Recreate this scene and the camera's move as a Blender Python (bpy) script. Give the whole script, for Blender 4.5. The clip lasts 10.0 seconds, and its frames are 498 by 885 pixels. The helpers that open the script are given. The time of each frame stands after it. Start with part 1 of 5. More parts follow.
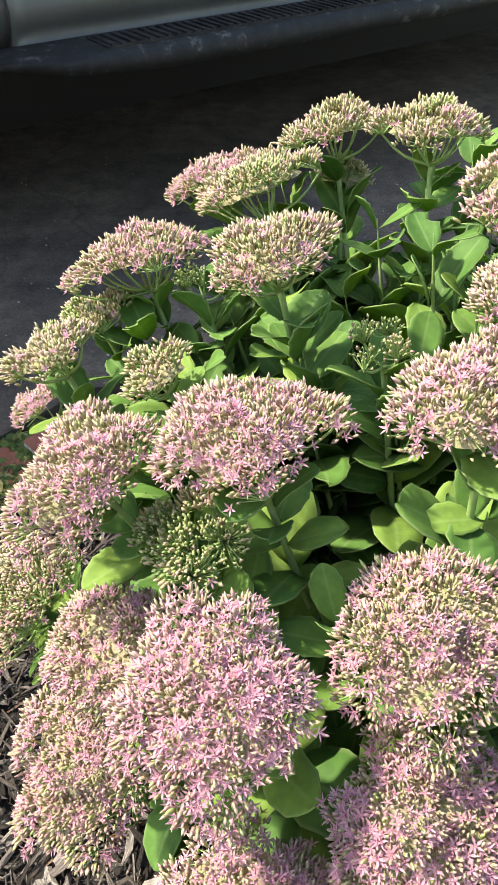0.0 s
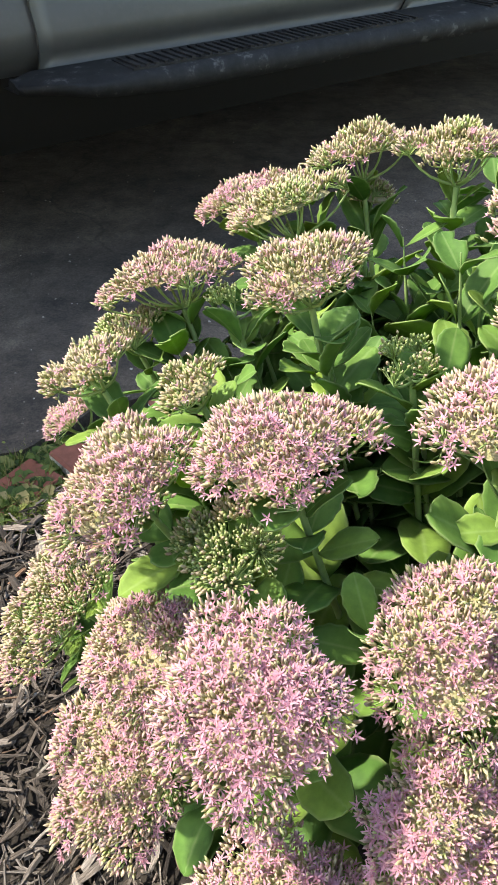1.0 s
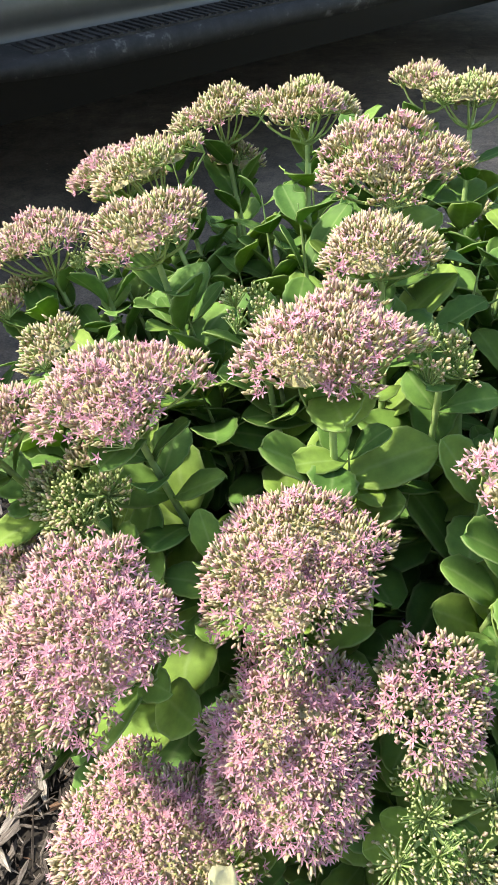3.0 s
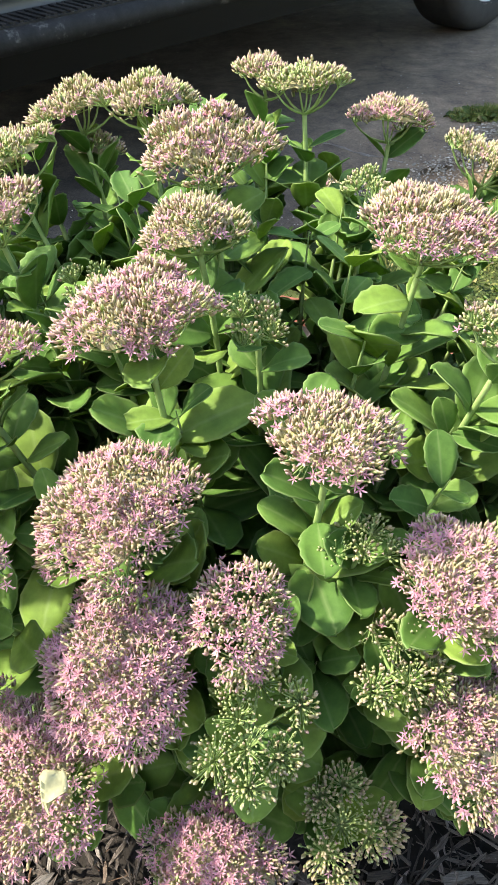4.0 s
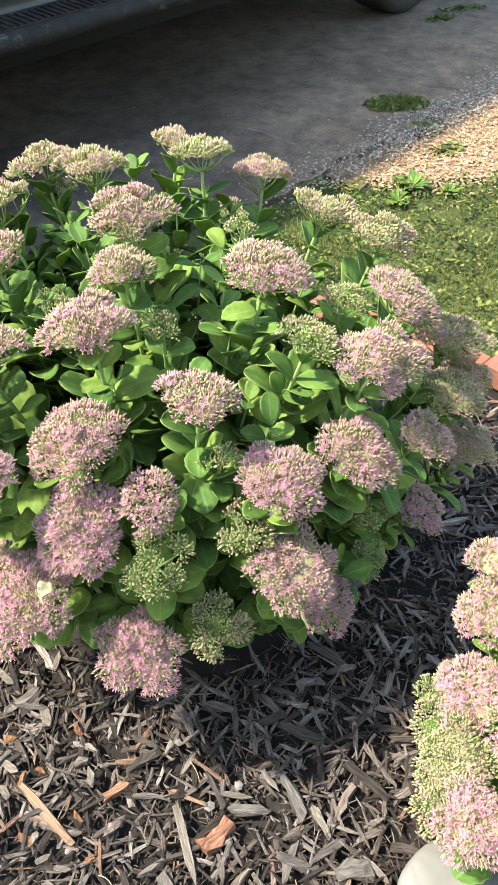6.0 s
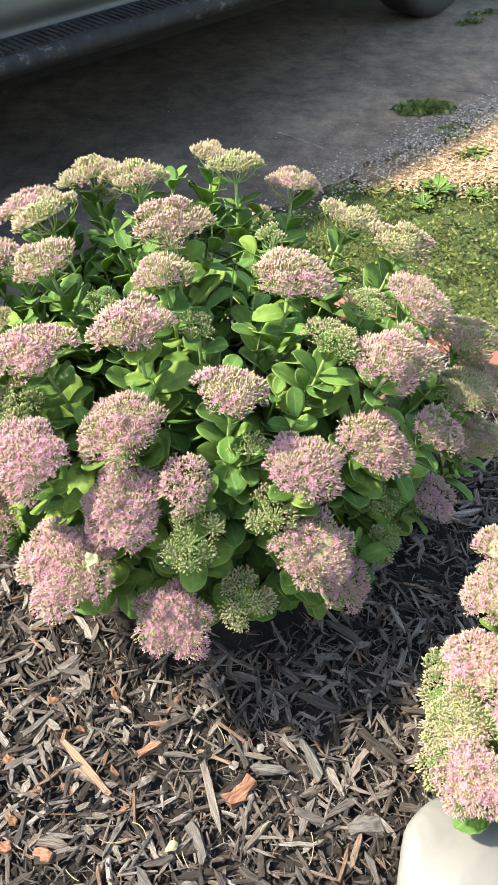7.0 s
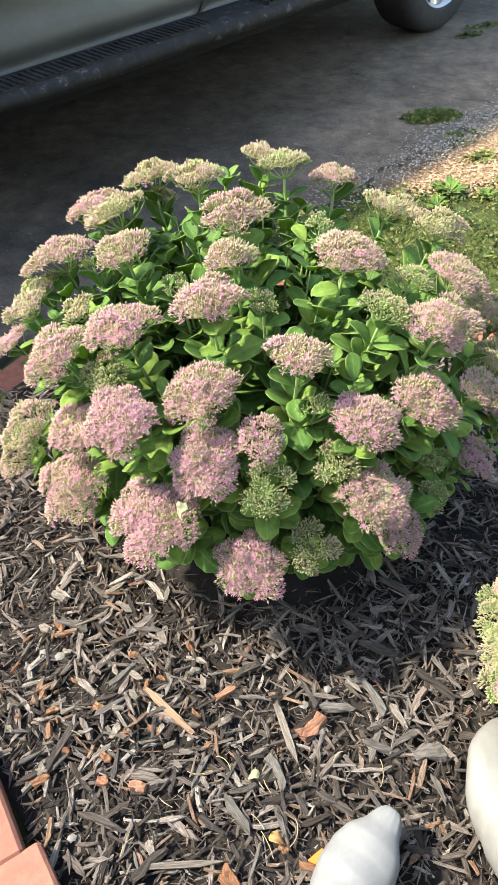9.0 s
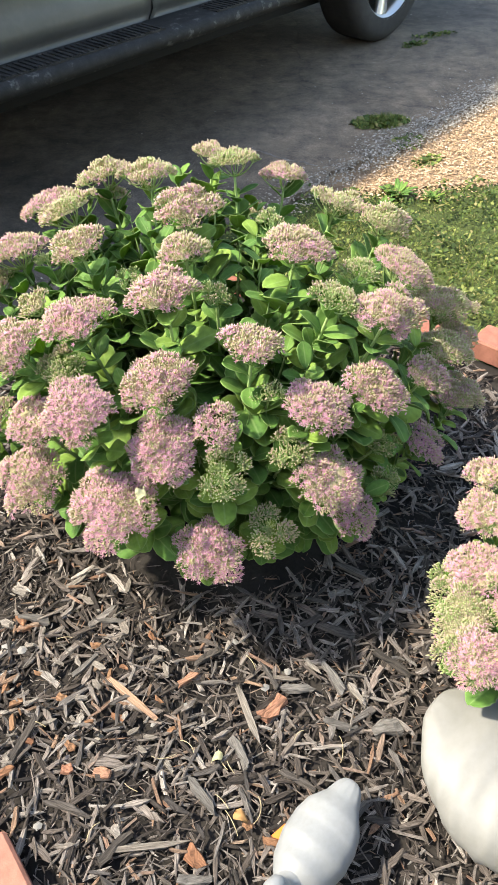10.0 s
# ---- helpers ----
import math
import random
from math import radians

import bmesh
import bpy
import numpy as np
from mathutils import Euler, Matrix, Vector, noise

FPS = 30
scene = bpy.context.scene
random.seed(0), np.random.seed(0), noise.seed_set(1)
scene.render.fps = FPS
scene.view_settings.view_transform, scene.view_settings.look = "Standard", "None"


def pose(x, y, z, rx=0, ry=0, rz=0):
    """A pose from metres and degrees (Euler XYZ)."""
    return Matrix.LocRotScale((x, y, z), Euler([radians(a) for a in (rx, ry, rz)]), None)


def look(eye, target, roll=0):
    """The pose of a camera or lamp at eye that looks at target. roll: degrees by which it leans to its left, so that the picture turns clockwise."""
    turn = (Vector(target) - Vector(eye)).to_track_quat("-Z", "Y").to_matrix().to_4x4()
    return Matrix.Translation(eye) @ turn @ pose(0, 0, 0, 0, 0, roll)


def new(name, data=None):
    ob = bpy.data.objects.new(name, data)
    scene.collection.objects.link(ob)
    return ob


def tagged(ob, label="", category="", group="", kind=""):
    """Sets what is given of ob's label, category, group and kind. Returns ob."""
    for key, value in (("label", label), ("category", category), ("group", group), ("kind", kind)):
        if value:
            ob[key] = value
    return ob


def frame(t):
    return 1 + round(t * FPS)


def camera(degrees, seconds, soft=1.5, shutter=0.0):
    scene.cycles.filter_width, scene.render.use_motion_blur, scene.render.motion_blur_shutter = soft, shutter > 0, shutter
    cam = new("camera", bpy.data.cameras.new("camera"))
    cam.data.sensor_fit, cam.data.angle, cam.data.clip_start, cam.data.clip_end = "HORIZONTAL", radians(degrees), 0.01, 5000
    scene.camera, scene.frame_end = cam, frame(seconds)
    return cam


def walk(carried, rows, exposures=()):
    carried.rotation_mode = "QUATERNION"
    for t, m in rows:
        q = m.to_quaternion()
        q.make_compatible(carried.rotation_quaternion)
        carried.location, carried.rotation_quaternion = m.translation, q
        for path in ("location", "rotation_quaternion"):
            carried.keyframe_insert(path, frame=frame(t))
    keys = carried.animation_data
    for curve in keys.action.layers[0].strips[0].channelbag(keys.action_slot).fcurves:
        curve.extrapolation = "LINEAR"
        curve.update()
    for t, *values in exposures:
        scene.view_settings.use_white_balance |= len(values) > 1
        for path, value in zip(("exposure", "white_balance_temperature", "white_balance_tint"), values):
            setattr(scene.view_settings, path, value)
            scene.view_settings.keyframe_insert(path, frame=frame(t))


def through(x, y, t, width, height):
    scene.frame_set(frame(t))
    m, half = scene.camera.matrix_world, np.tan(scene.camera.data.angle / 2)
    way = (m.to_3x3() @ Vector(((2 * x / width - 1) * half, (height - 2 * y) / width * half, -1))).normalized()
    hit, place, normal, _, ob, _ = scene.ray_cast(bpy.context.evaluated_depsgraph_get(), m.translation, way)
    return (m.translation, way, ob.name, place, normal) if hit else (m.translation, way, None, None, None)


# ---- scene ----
cam = camera(37.3, 10.0)
METRES, EYE, TILT, LEAN, TURN = 1.0, 0.88, -41.0, 0.0, 0.0
ROWS = [
    (0.0, 0.0, 0.0, 0.0, 0.0, 0.0, -0.0),
    (0.5, -0.013, -0.0052, -0.0014, 0.83, 0.83, -0.32),
    (1.0, -0.0135, -0.016, -0.0012, 1.11, 1.07, -0.24),
    (1.5, -0.0086, -0.0287, -0.0104, 1.03, 1.03, 0.11),
    (2.0, 0.0021, -0.0348, -0.0238, 0.61, 0.85, 0.87),
    (3.5, 0.1159, -0.057, -0.05, -3.53, -0.45, 5.01),
    (4.0, 0.1566, -0.1074, -0.0657, -5.57, -1.19, 6.35),
    (4.5, 0.1869, -0.1951, -0.0663, -7.48, -2.19, 7.09),
    (5.0, 0.2057, -0.3162, -0.0517, -8.86, -3.44, 7.25),
    (6.5, 0.1769, -0.5586, -0.0623, -8.27, -5.59, 6.05),
    (7.0, 0.1714, -0.5986, -0.058, -6.67, -5.36, 5.88),
    (7.5, 0.1757, -0.6271, -0.0669, -5.25, -4.82, 5.97),
    (8.0, 0.1642, -0.6438, -0.0887, -4.69, -4.36, 6.32),
    (8.5, 0.11, -0.6831, -0.1087, -5.16, -4.03, 7.03),
    (9.0, 0.0512, -0.7149, -0.1247, -6.48, -3.86, 7.84),
    (9.5, 0.0422, -0.7319, -0.1367, -8.15, -3.74, 8.47),
    (10.0, 0.0509, -0.7488, -0.1579, -9.58, -3.65, 8.91),
]
walk(cam, [(t, pose(0, 0, EYE, TILT, LEAN, TURN) @ pose(METRES * x, METRES * y, METRES * z, 90 + pitch, roll, yaw)) for t, x, y, z, yaw, pitch, roll in ROWS], exposures=((0.0, 1.88, 7650, 8), (2.5, 1.88, 7650, 8), (4.5, 2.05, 7650, 8), (7.5, 2.09, 7650, 8), (10.0, 2.01, 7650, 8)))

# ---- light ----
world = bpy.data.worlds.new("sky")
scene.world = world
world.use_nodes = True
SUN_DIR = Vector((-0.80, 0.20, 1.0)).normalized()
sky = world.node_tree.nodes.new("ShaderNodeTexSky")
sky.sky_type = "NISHITA"
sky.sun_disc = False
sky.sun_elevation = math.asin(SUN_DIR.z)
sky.sun_rotation = math.atan2(SUN_DIR.x, SUN_DIR.y)
world.node_tree.links.new(sky.outputs["Color"], world.node_tree.nodes["Background"].inputs["Color"])
world.node_tree.nodes["Background"].inputs["Strength"].default_value = 0.155
sun_data = bpy.data.lights.new("sun", "SUN")
sun_data.energy, sun_data.angle, sun_data.color = 2.75, radians(2.5), (1.0, 0.965, 0.90)
sun = new("sun", sun_data)
sun.matrix_basis = look(SUN_DIR * 30, (0, 0, 0))


# ---- mesh helpers ----
class Soup:
    """Gathers vertices and faces of one mesh."""

    def __init__(self):
        self.v, self.f, self.uv, self.n = [], [], [], 0

    def add(self, v, f, m=0, uv=None):
        v = np.asarray(v, float).reshape(-1, 3)
        self.v.append(v)
        self.uv.append(np.zeros((len(v), 2)) if uv is None else np.asarray(uv, float))
        f = np.asarray(f, int)
        self.f.append((f + self.n, np.broadcast_to(np.asarray(m), (len(f),))))
        self.n += len(v)

    def many(self, tv, tf, rot, pos, m=0, uv=None):
        """Adds one copy of a small shape at each turn and place."""
        tv = np.asarray(tv, float)
        tf = np.asarray(tf, int)
        k, n = len(rot), len(tv)
        if not k:
            return
        v = np.einsum("kij,nj->kni", rot, tv) + pos[:, None, :]
        f = (tf[None] + (np.arange(k) * n)[:, None, None]).reshape(-1, tf.shape[1])
        mm = np.repeat(np.broadcast_to(np.asarray(m), (k,)), len(tf))
        self.add(v, f, mm, None if uv is None else np.tile(uv, (k, 1)))

    def mesh(self, name, mats, smooth=True):
        me = bpy.data.meshes.new(name)
        v = np.concatenate(self.v)
        loops = np.concatenate([f.reshape(-1) for f, _ in self.f])
        sizes = np.concatenate([np.full(len(f), f.shape[1]) for f, _ in self.f])
        idx = np.concatenate([m for _, m in self.f])
        me.vertices.add(len(v))
        me.vertices.foreach_set("co", v.reshape(-1).astype(np.float32))
        me.loops.add(len(loops))
        me.loops.foreach_set("vertex_index", loops.astype(np.int32))
        me.polygons.add(len(sizes))
        me.polygons.foreach_set("loop_start", (np.cumsum(sizes) - sizes).astype(np.int32))
        me.polygons.foreach_set("material_index", idx.astype(np.int32))
        me.polygons.foreach_set("use_smooth", np.full(len(sizes), smooth))
        uv = np.concatenate(self.uv)[loops]
        layer = me.uv_layers.new(name="UVMap")
        layer.data.foreach_set("uv", uv.reshape(-1).astype(np.float32))
        for mat in mats:
            me.materials.append(mat)
        me.update(calc_edges=True)
        me.validate()
        return me


def world_of(ob):
    m = ob.matrix_basis
    return world_of(ob.parent) @ ob.matrix_parent_inverse @ m if ob.parent else m.copy()


def part(name, me, parent, label="", local=False, m=None):
    """One mesh object under a thing or a part; its numbers are the world's, or its parent's if local."""
    ob = new(name, me)
    if m is not None:
        ob.matrix_basis = m
    ob.parent = parent
    if not local:
        ob.matrix_parent_inverse = world_of(parent).inverted()
    return tagged(ob, label) if label else ob


def base(name, place, label, category, group="", turn=0):
    e = new(name)
    e.empty_display_size = 0.1
    e.matrix_basis = pose(*place, 0, 0, turn)
    return tagged(e, label, category, group)


def frames_for(d, spin=None):
    """Turns that take +z to each direction d, with a spin about it."""
    d = d / np.linalg.norm(d, axis=1, keepdims=True)
    a = np.where(np.abs(d[:, 2:3]) < 0.9, np.array([[0, 0, 1.0]]), np.array([[1.0, 0, 0]]))
    x = np.cross(a, d)
    x /= np.linalg.norm(x, axis=1, keepdims=True)
    y = np.cross(d, x)
    if spin is not None:
        c, s = np.cos(spin)[:, None], np.sin(spin)[:, None]
        x, y = x * c + y * s, y * c - x * s
    return np.stack([x, y, d], axis=2)


def tube(soup, pts, radii, sides=6, m=0):
    pts = np.asarray(pts, float)
    n = len(pts)
    t = np.gradient(pts, axis=0)
    r = frames_for(t)
    for i in range(1, n):
        x = r[i - 1][:, 0] - r[i][:, 2] * np.dot(r[i - 1][:, 0], r[i][:, 2])
        x /= np.linalg.norm(x)
        r[i][:, 0], r[i][:, 1] = x, np.cross(r[i][:, 2], x)
    a = np.arange(sides) * 2 * math.pi / sides
    ring = np.stack([np.cos(a), np.sin(a), 0 * a], 1)
    v = np.concatenate([pts[i] + (ring * radii[i]) @ r[i].T for i in range(n)])
    f = [(i * sides + j, i * sides + (j + 1) % sides, (i + 1) * sides + (j + 1) % sides, (i + 1) * sides + j)
         for i in range(n - 1) for j in range(sides)]
    uv = np.stack([np.tile(np.arange(sides) / sides, n), np.repeat(np.linspace(0, 1, n), sides)], 1)
    soup.add(v, f, m, uv)
    soup.add(np.concatenate([v[:sides], v[-sides:]]), [tuple(range(sides))[::-1], tuple(range(sides, 2 * sides))], m)


def bez(a, b, c, d, n):
    s = np.linspace(0, 1, n)[:, None]
    a, b, c, d = (np.asarray(p, float) for p in (a, b, c, d))
    return a * (1 - s) ** 3 + 3 * b * s * (1 - s) ** 2 + 3 * c * s * s * (1 - s) + d * s ** 3


# ---- materials ----
class Nodes:
    def __init__(self, name):
        self.mat = bpy.data.materials.new(name)
        self.mat.use_nodes = True
        self.t = self.mat.node_tree
        self.bsdf = self.t.nodes["Principled BSDF"]
        self.out = self.t.nodes["Material Output"]

    def link(self, a, b):
        self.t.links.new(a, b)

    def node(self, kind, **sets):
        n = self.t.nodes.new(kind)
        for key, value in sets.items():
            n.inputs[key.replace("_", " ")].default_value = value
        return n

    def noise(self, scale, detail=4.0, rough=0.6, coord="Object"):
        c = self.t.nodes.new("ShaderNodeTexCoord")
        n = self.node("ShaderNodeTexNoise", Scale=scale, Detail=detail, Roughness=rough)
        self.link(c.outputs[coord], n.inputs["Vector"])
        return n.outputs["Fac"]

    def ramp(self, fac, stops):
        r = self.t.nodes.new("ShaderNodeValToRGB")
        el = r.color_ramp.elements
        while len(el) < len(stops):
            el.new(0.5)
        for e, (p, c) in zip(el, stops):
            e.position, e.color = p, (*c, 1)
        self.link(fac, r.inputs["Fac"])
        return r.outputs["Color"]

    def mix(self, fac, a, b, mode="MIX"):
        n = self.t.nodes.new("ShaderNodeMix")
        n.data_type, n.blend_type = "RGBA", mode
        for value, socket in ((fac, n.inputs[0]), (a, n.inputs[6]), (b, n.inputs[7])):
            if isinstance(value, (int, float)):
                socket.default_value = value
            elif isinstance(value, tuple):
                socket.default_value = (*value, 1)
            else:
                self.link(value, socket)
        return n.outputs[2]

    def bump(self, height, strength=0.3, distance=0.002):
        b = self.node("ShaderNodeBump", Strength=strength, Distance=distance)
        self.link(height, b.inputs["Height"])
        self.link(b.outputs["Normal"], self.bsdf.inputs["Normal"])

    def finish(self, color, rough=0.6, metal=0.0, spec=0.5, through=0.0, tint=None):
        if isinstance(color, tuple):
            self.bsdf.inputs["Base Color"].default_value = (*color, 1)
        else:
            self.link(color, self.bsdf.inputs["Base Color"])
        if isinstance(rough, float):
            self.bsdf.inputs["Roughness"].default_value = rough
        else:
            self.link(rough, self.bsdf.inputs["Roughness"])
        self.bsdf.inputs["Metallic"].default_value = metal
        self.bsdf.inputs["Specular IOR Level"].default_value = spec
        if through:
            tr = self.node("ShaderNodeBsdfTranslucent")
            if tint:
                self.link(self.mix(1.0, color, tint, "MULTIPLY"), tr.inputs["Color"])
            elif isinstance(color, tuple):
                tr.inputs["Color"].default_value = (*color, 1)
            else:
                self.link(color, tr.inputs["Color"])
            mx = self.t.nodes.new("ShaderNodeMixShader")
            mx.inputs[0].default_value = through
            self.link(self.bsdf.outputs[0], mx.inputs[1])
            self.link(tr.outputs[0], mx.inputs[2])
            self.link(mx.outputs[0], self.out.inputs["Surface"])
        return self.mat


def island(n):
    return n.t.nodes.new("ShaderNodeNewGeometry").outputs["Random Per Island"]


def per_object(n):
    return n.t.nodes.new("ShaderNodeObjectInfo").outputs["Random"]


def along(n):
    """How far along its length a bud, petal or leaf a point lies."""
    c = n.t.nodes.new("ShaderNodeUVMap")
    s = n.t.nodes.new("ShaderNodeSeparateXYZ")
    n.link(c.outputs["UV"], s.inputs[0])
    return s.outputs["Y"]


def bud_material(name, low, mid, tips):
    n = Nodes(name)
    tip = n.ramp(island(n), tips)
    body = n.ramp(along(n), [(0.0, low), (0.45, mid)])
    fac = n.ramp(along(n), [(0.35, (0, 0, 0)), (0.9, (1, 1, 1))])
    return n.finish(n.mix(fac, body, tip), 0.6, spec=0.15, through=0.42)


BUD_CREAM = bud_material("cream_bud", (0.46, 0.48, 0.22), (0.60, 0.57, 0.34),
                         [(0.0, (0.60, 0.57, 0.37)), (0.5, (0.62, 0.53, 0.41)), (1.0, (0.61, 0.46, 0.42))])
BUD_PINK = bud_material("pink_bud", (0.46, 0.40, 0.26), (0.60, 0.48, 0.39),
                        [(0.0, (0.61, 0.49, 0.42)), (0.5, (0.61, 0.42, 0.43)), (1.0, (0.58, 0.34, 0.40))])
BUD_GREEN = bud_material("green_bud", (0.27, 0.38, 0.12), (0.43, 0.53, 0.22),
                         [(0.0, (0.48, 0.58, 0.26)), (0.6, (0.54, 0.60, 0.32)), (1.0, (0.60, 0.60, 0.38))])


def petal_material():
    n = Nodes("pink_petal")
    a = n.ramp(island(n), [(0.0, (0.62, 0.45, 0.50)), (0.5, (0.60, 0.38, 0.45)), (1.0, (0.57, 0.31, 0.41))])
    col = n.mix(along(n), (0.58, 0.29, 0.39), a)
    return n.finish(col, 0.55, spec=0.2, through=0.4)


PETAL = petal_material()
CARPEL = Nodes("carpel").finish((0.60, 0.30, 0.38), 0.5)


def stalk_material():
    n = Nodes("sedum_stalk")
    c = n.ramp(n.noise(60), [(0.3, (0.22, 0.34, 0.11)), (0.7, (0.36, 0.49, 0.20))])
    return n.finish(c, 0.45, spec=0.4, through=0.1)


STALK = stalk_material()


def calyx_material():
    n = Nodes("crowded_calyx")
    c = n.ramp(n.noise(240, 4), [(0.35, (0.34, 0.35, 0.16)), (0.6, (0.48, 0.41, 0.28))])
    n.bump(n.noise(350, 3), 0.8, 0.003)
    return n.finish(c, 0.7, spec=0.15, through=0.3)


CALYX = calyx_material()


def leaf_material(name, dark, light, back, thr=0.36, joined=False):
    n = Nodes(name)
    big = n.ramp(island(n) if joined else per_object(n), [(0.0, dark), (0.6, light), (1.0, back)])
    mott = n.ramp(n.noise(45, 5), [(0.35, (0.62, 0.66, 0.66)), (0.65, (1.0, 1.0, 1.0))])
    c = n.mix(1.0, big, mott, "MULTIPLY")
    u = n.t.nodes.new("ShaderNodeUVMap")
    s = n.t.nodes.new("ShaderNodeSeparateXYZ")
    n.link(u.outputs["UV"], s.inputs[0])
    rib = n.ramp(s.outputs["X"], [(0.44, (0, 0, 0)), (0.5, (1, 1, 1)), (0.56, (0, 0, 0))])
    c = n.mix(rib, c, n.mix(0.22, c, (0.42, 0.55, 0.26)))
    edge = n.ramp(s.outputs["X"], [(0.0, (1, 1, 1)), (0.06, (0, 0, 0)), (0.94, (0, 0, 0)), (1.0, (1, 1, 1))])
    c = n.mix(edge, c, n.mix(0.35, c, (0.42, 0.52, 0.26)))
    n.bump(n.noise(160, 3), 0.15, 0.001)
    return n.finish(c, n.ramp(n.noise(25), [(0.3, (0.56,) * 3), (0.7, (0.72,) * 3)]), spec=0.22, through=thr, tint=(0.95, 1.0, 0.35))


LEAF = leaf_material("sedum_leaf", (0.106, 0.236, 0.054), (0.176, 0.340, 0.078), (0.30, 0.45, 0.092))
LEAF_LOW = leaf_material("sedum_leaf_low", (0.104, 0.232, 0.053), (0.168, 0.330, 0.076), (0.27, 0.42, 0.088), joined=True)


def fibre(n):
    """Streaks along a splinter."""
    u = n.t.nodes.new("ShaderNodeUVMap")
    m = n.node("ShaderNodeMapping")
    m.inputs["Scale"].default_value = (6.0, 1.6, 1.0)
    n.link(u.outputs["UV"], m.inputs["Vector"])
    t = n.node("ShaderNodeTexNoise", Scale=1.0, Detail=5.0, Roughness=0.7)
    n.link(m.outputs["Vector"], t.inputs["Vector"])
    return t.outputs["Fac"]


def chip_material():
    n = Nodes("bark_mulch")
    c = n.ramp(island(n), [(0.0, (0.032, 0.027, 0.025)), (0.30, (0.074, 0.061, 0.054)), (0.57, (0.155, 0.132, 0.119)),
                           (0.82, (0.265, 0.238, 0.222)), (0.87, (0.24, 0.14, 0.095)), (0.91, (0.28, 0.19, 0.135)), (0.94, (0.28, 0.254, 0.235)), (1.0, (0.38, 0.35, 0.325))])
    f = fibre(n)
    g = n.ramp(f, [(0.34, (0.28, 0.27, 0.26)), (0.52, (0.95, 0.94, 0.92)), (0.70, (1.75, 1.73, 1.70))])
    n.bump(f, 1.0, 0.004)
    return n.finish(n.mix(1.0, c, g, "MULTIPLY"), 0.8, spec=0.3)


CHIP = chip_material()


def piece_material(name, stops):
    """For splinters that are objects of their own: the shade goes by the object."""
    n = Nodes(name)
    c = n.ramp(per_object(n), stops)
    f = fibre(n)
    g = n.ramp(f, [(0.34, (0.34, 0.33, 0.32)), (0.52, (0.95, 0.94, 0.92)), (0.70, (1.6, 1.58, 1.55))])
    n.bump(f, 1.0, 0.004)
    return n.finish(n.mix(1.0, c, g, "MULTIPLY"), 0.85, spec=0.25)


CHIP_PART = piece_material("bark_chip", [(0.0, (0.040, 0.036, 0.035)), (0.45, (0.115, 0.106, 0.103)), (0.82, (0.19, 0.176, 0.167)), (0.90, (0.21, 0.14, 0.10)), (1.0, (0.25, 0.233, 0.22))])
CHIP_RED = piece_material("fresh_wood", [(0.0, (0.28, 0.135, 0.09)), (1.0, (0.36, 0.24, 0.17))])


def two_scale(name, stops, big, small, rough=0.9, bump=0.5, dist=0.004):
    n = Nodes(name)
    a = n.ramp(n.noise(big, 5), stops)
    g = n.ramp(n.noise(small, 6, 0.75), [(0.3, (0.6, 0.6, 0.6)), (0.7, (1.25, 1.25, 1.25))])
    n.bump(n.noise(small, 5), bump, dist)
    return n.finish(n.mix(1.0, a, g, "MULTIPLY"), rough, spec=0.3)


SOIL = two_scale("mulch_bed_soil", [(0.35, (0.012, 0.010, 0.009)), (0.65, (0.028, 0.024, 0.021))], 9, 120)


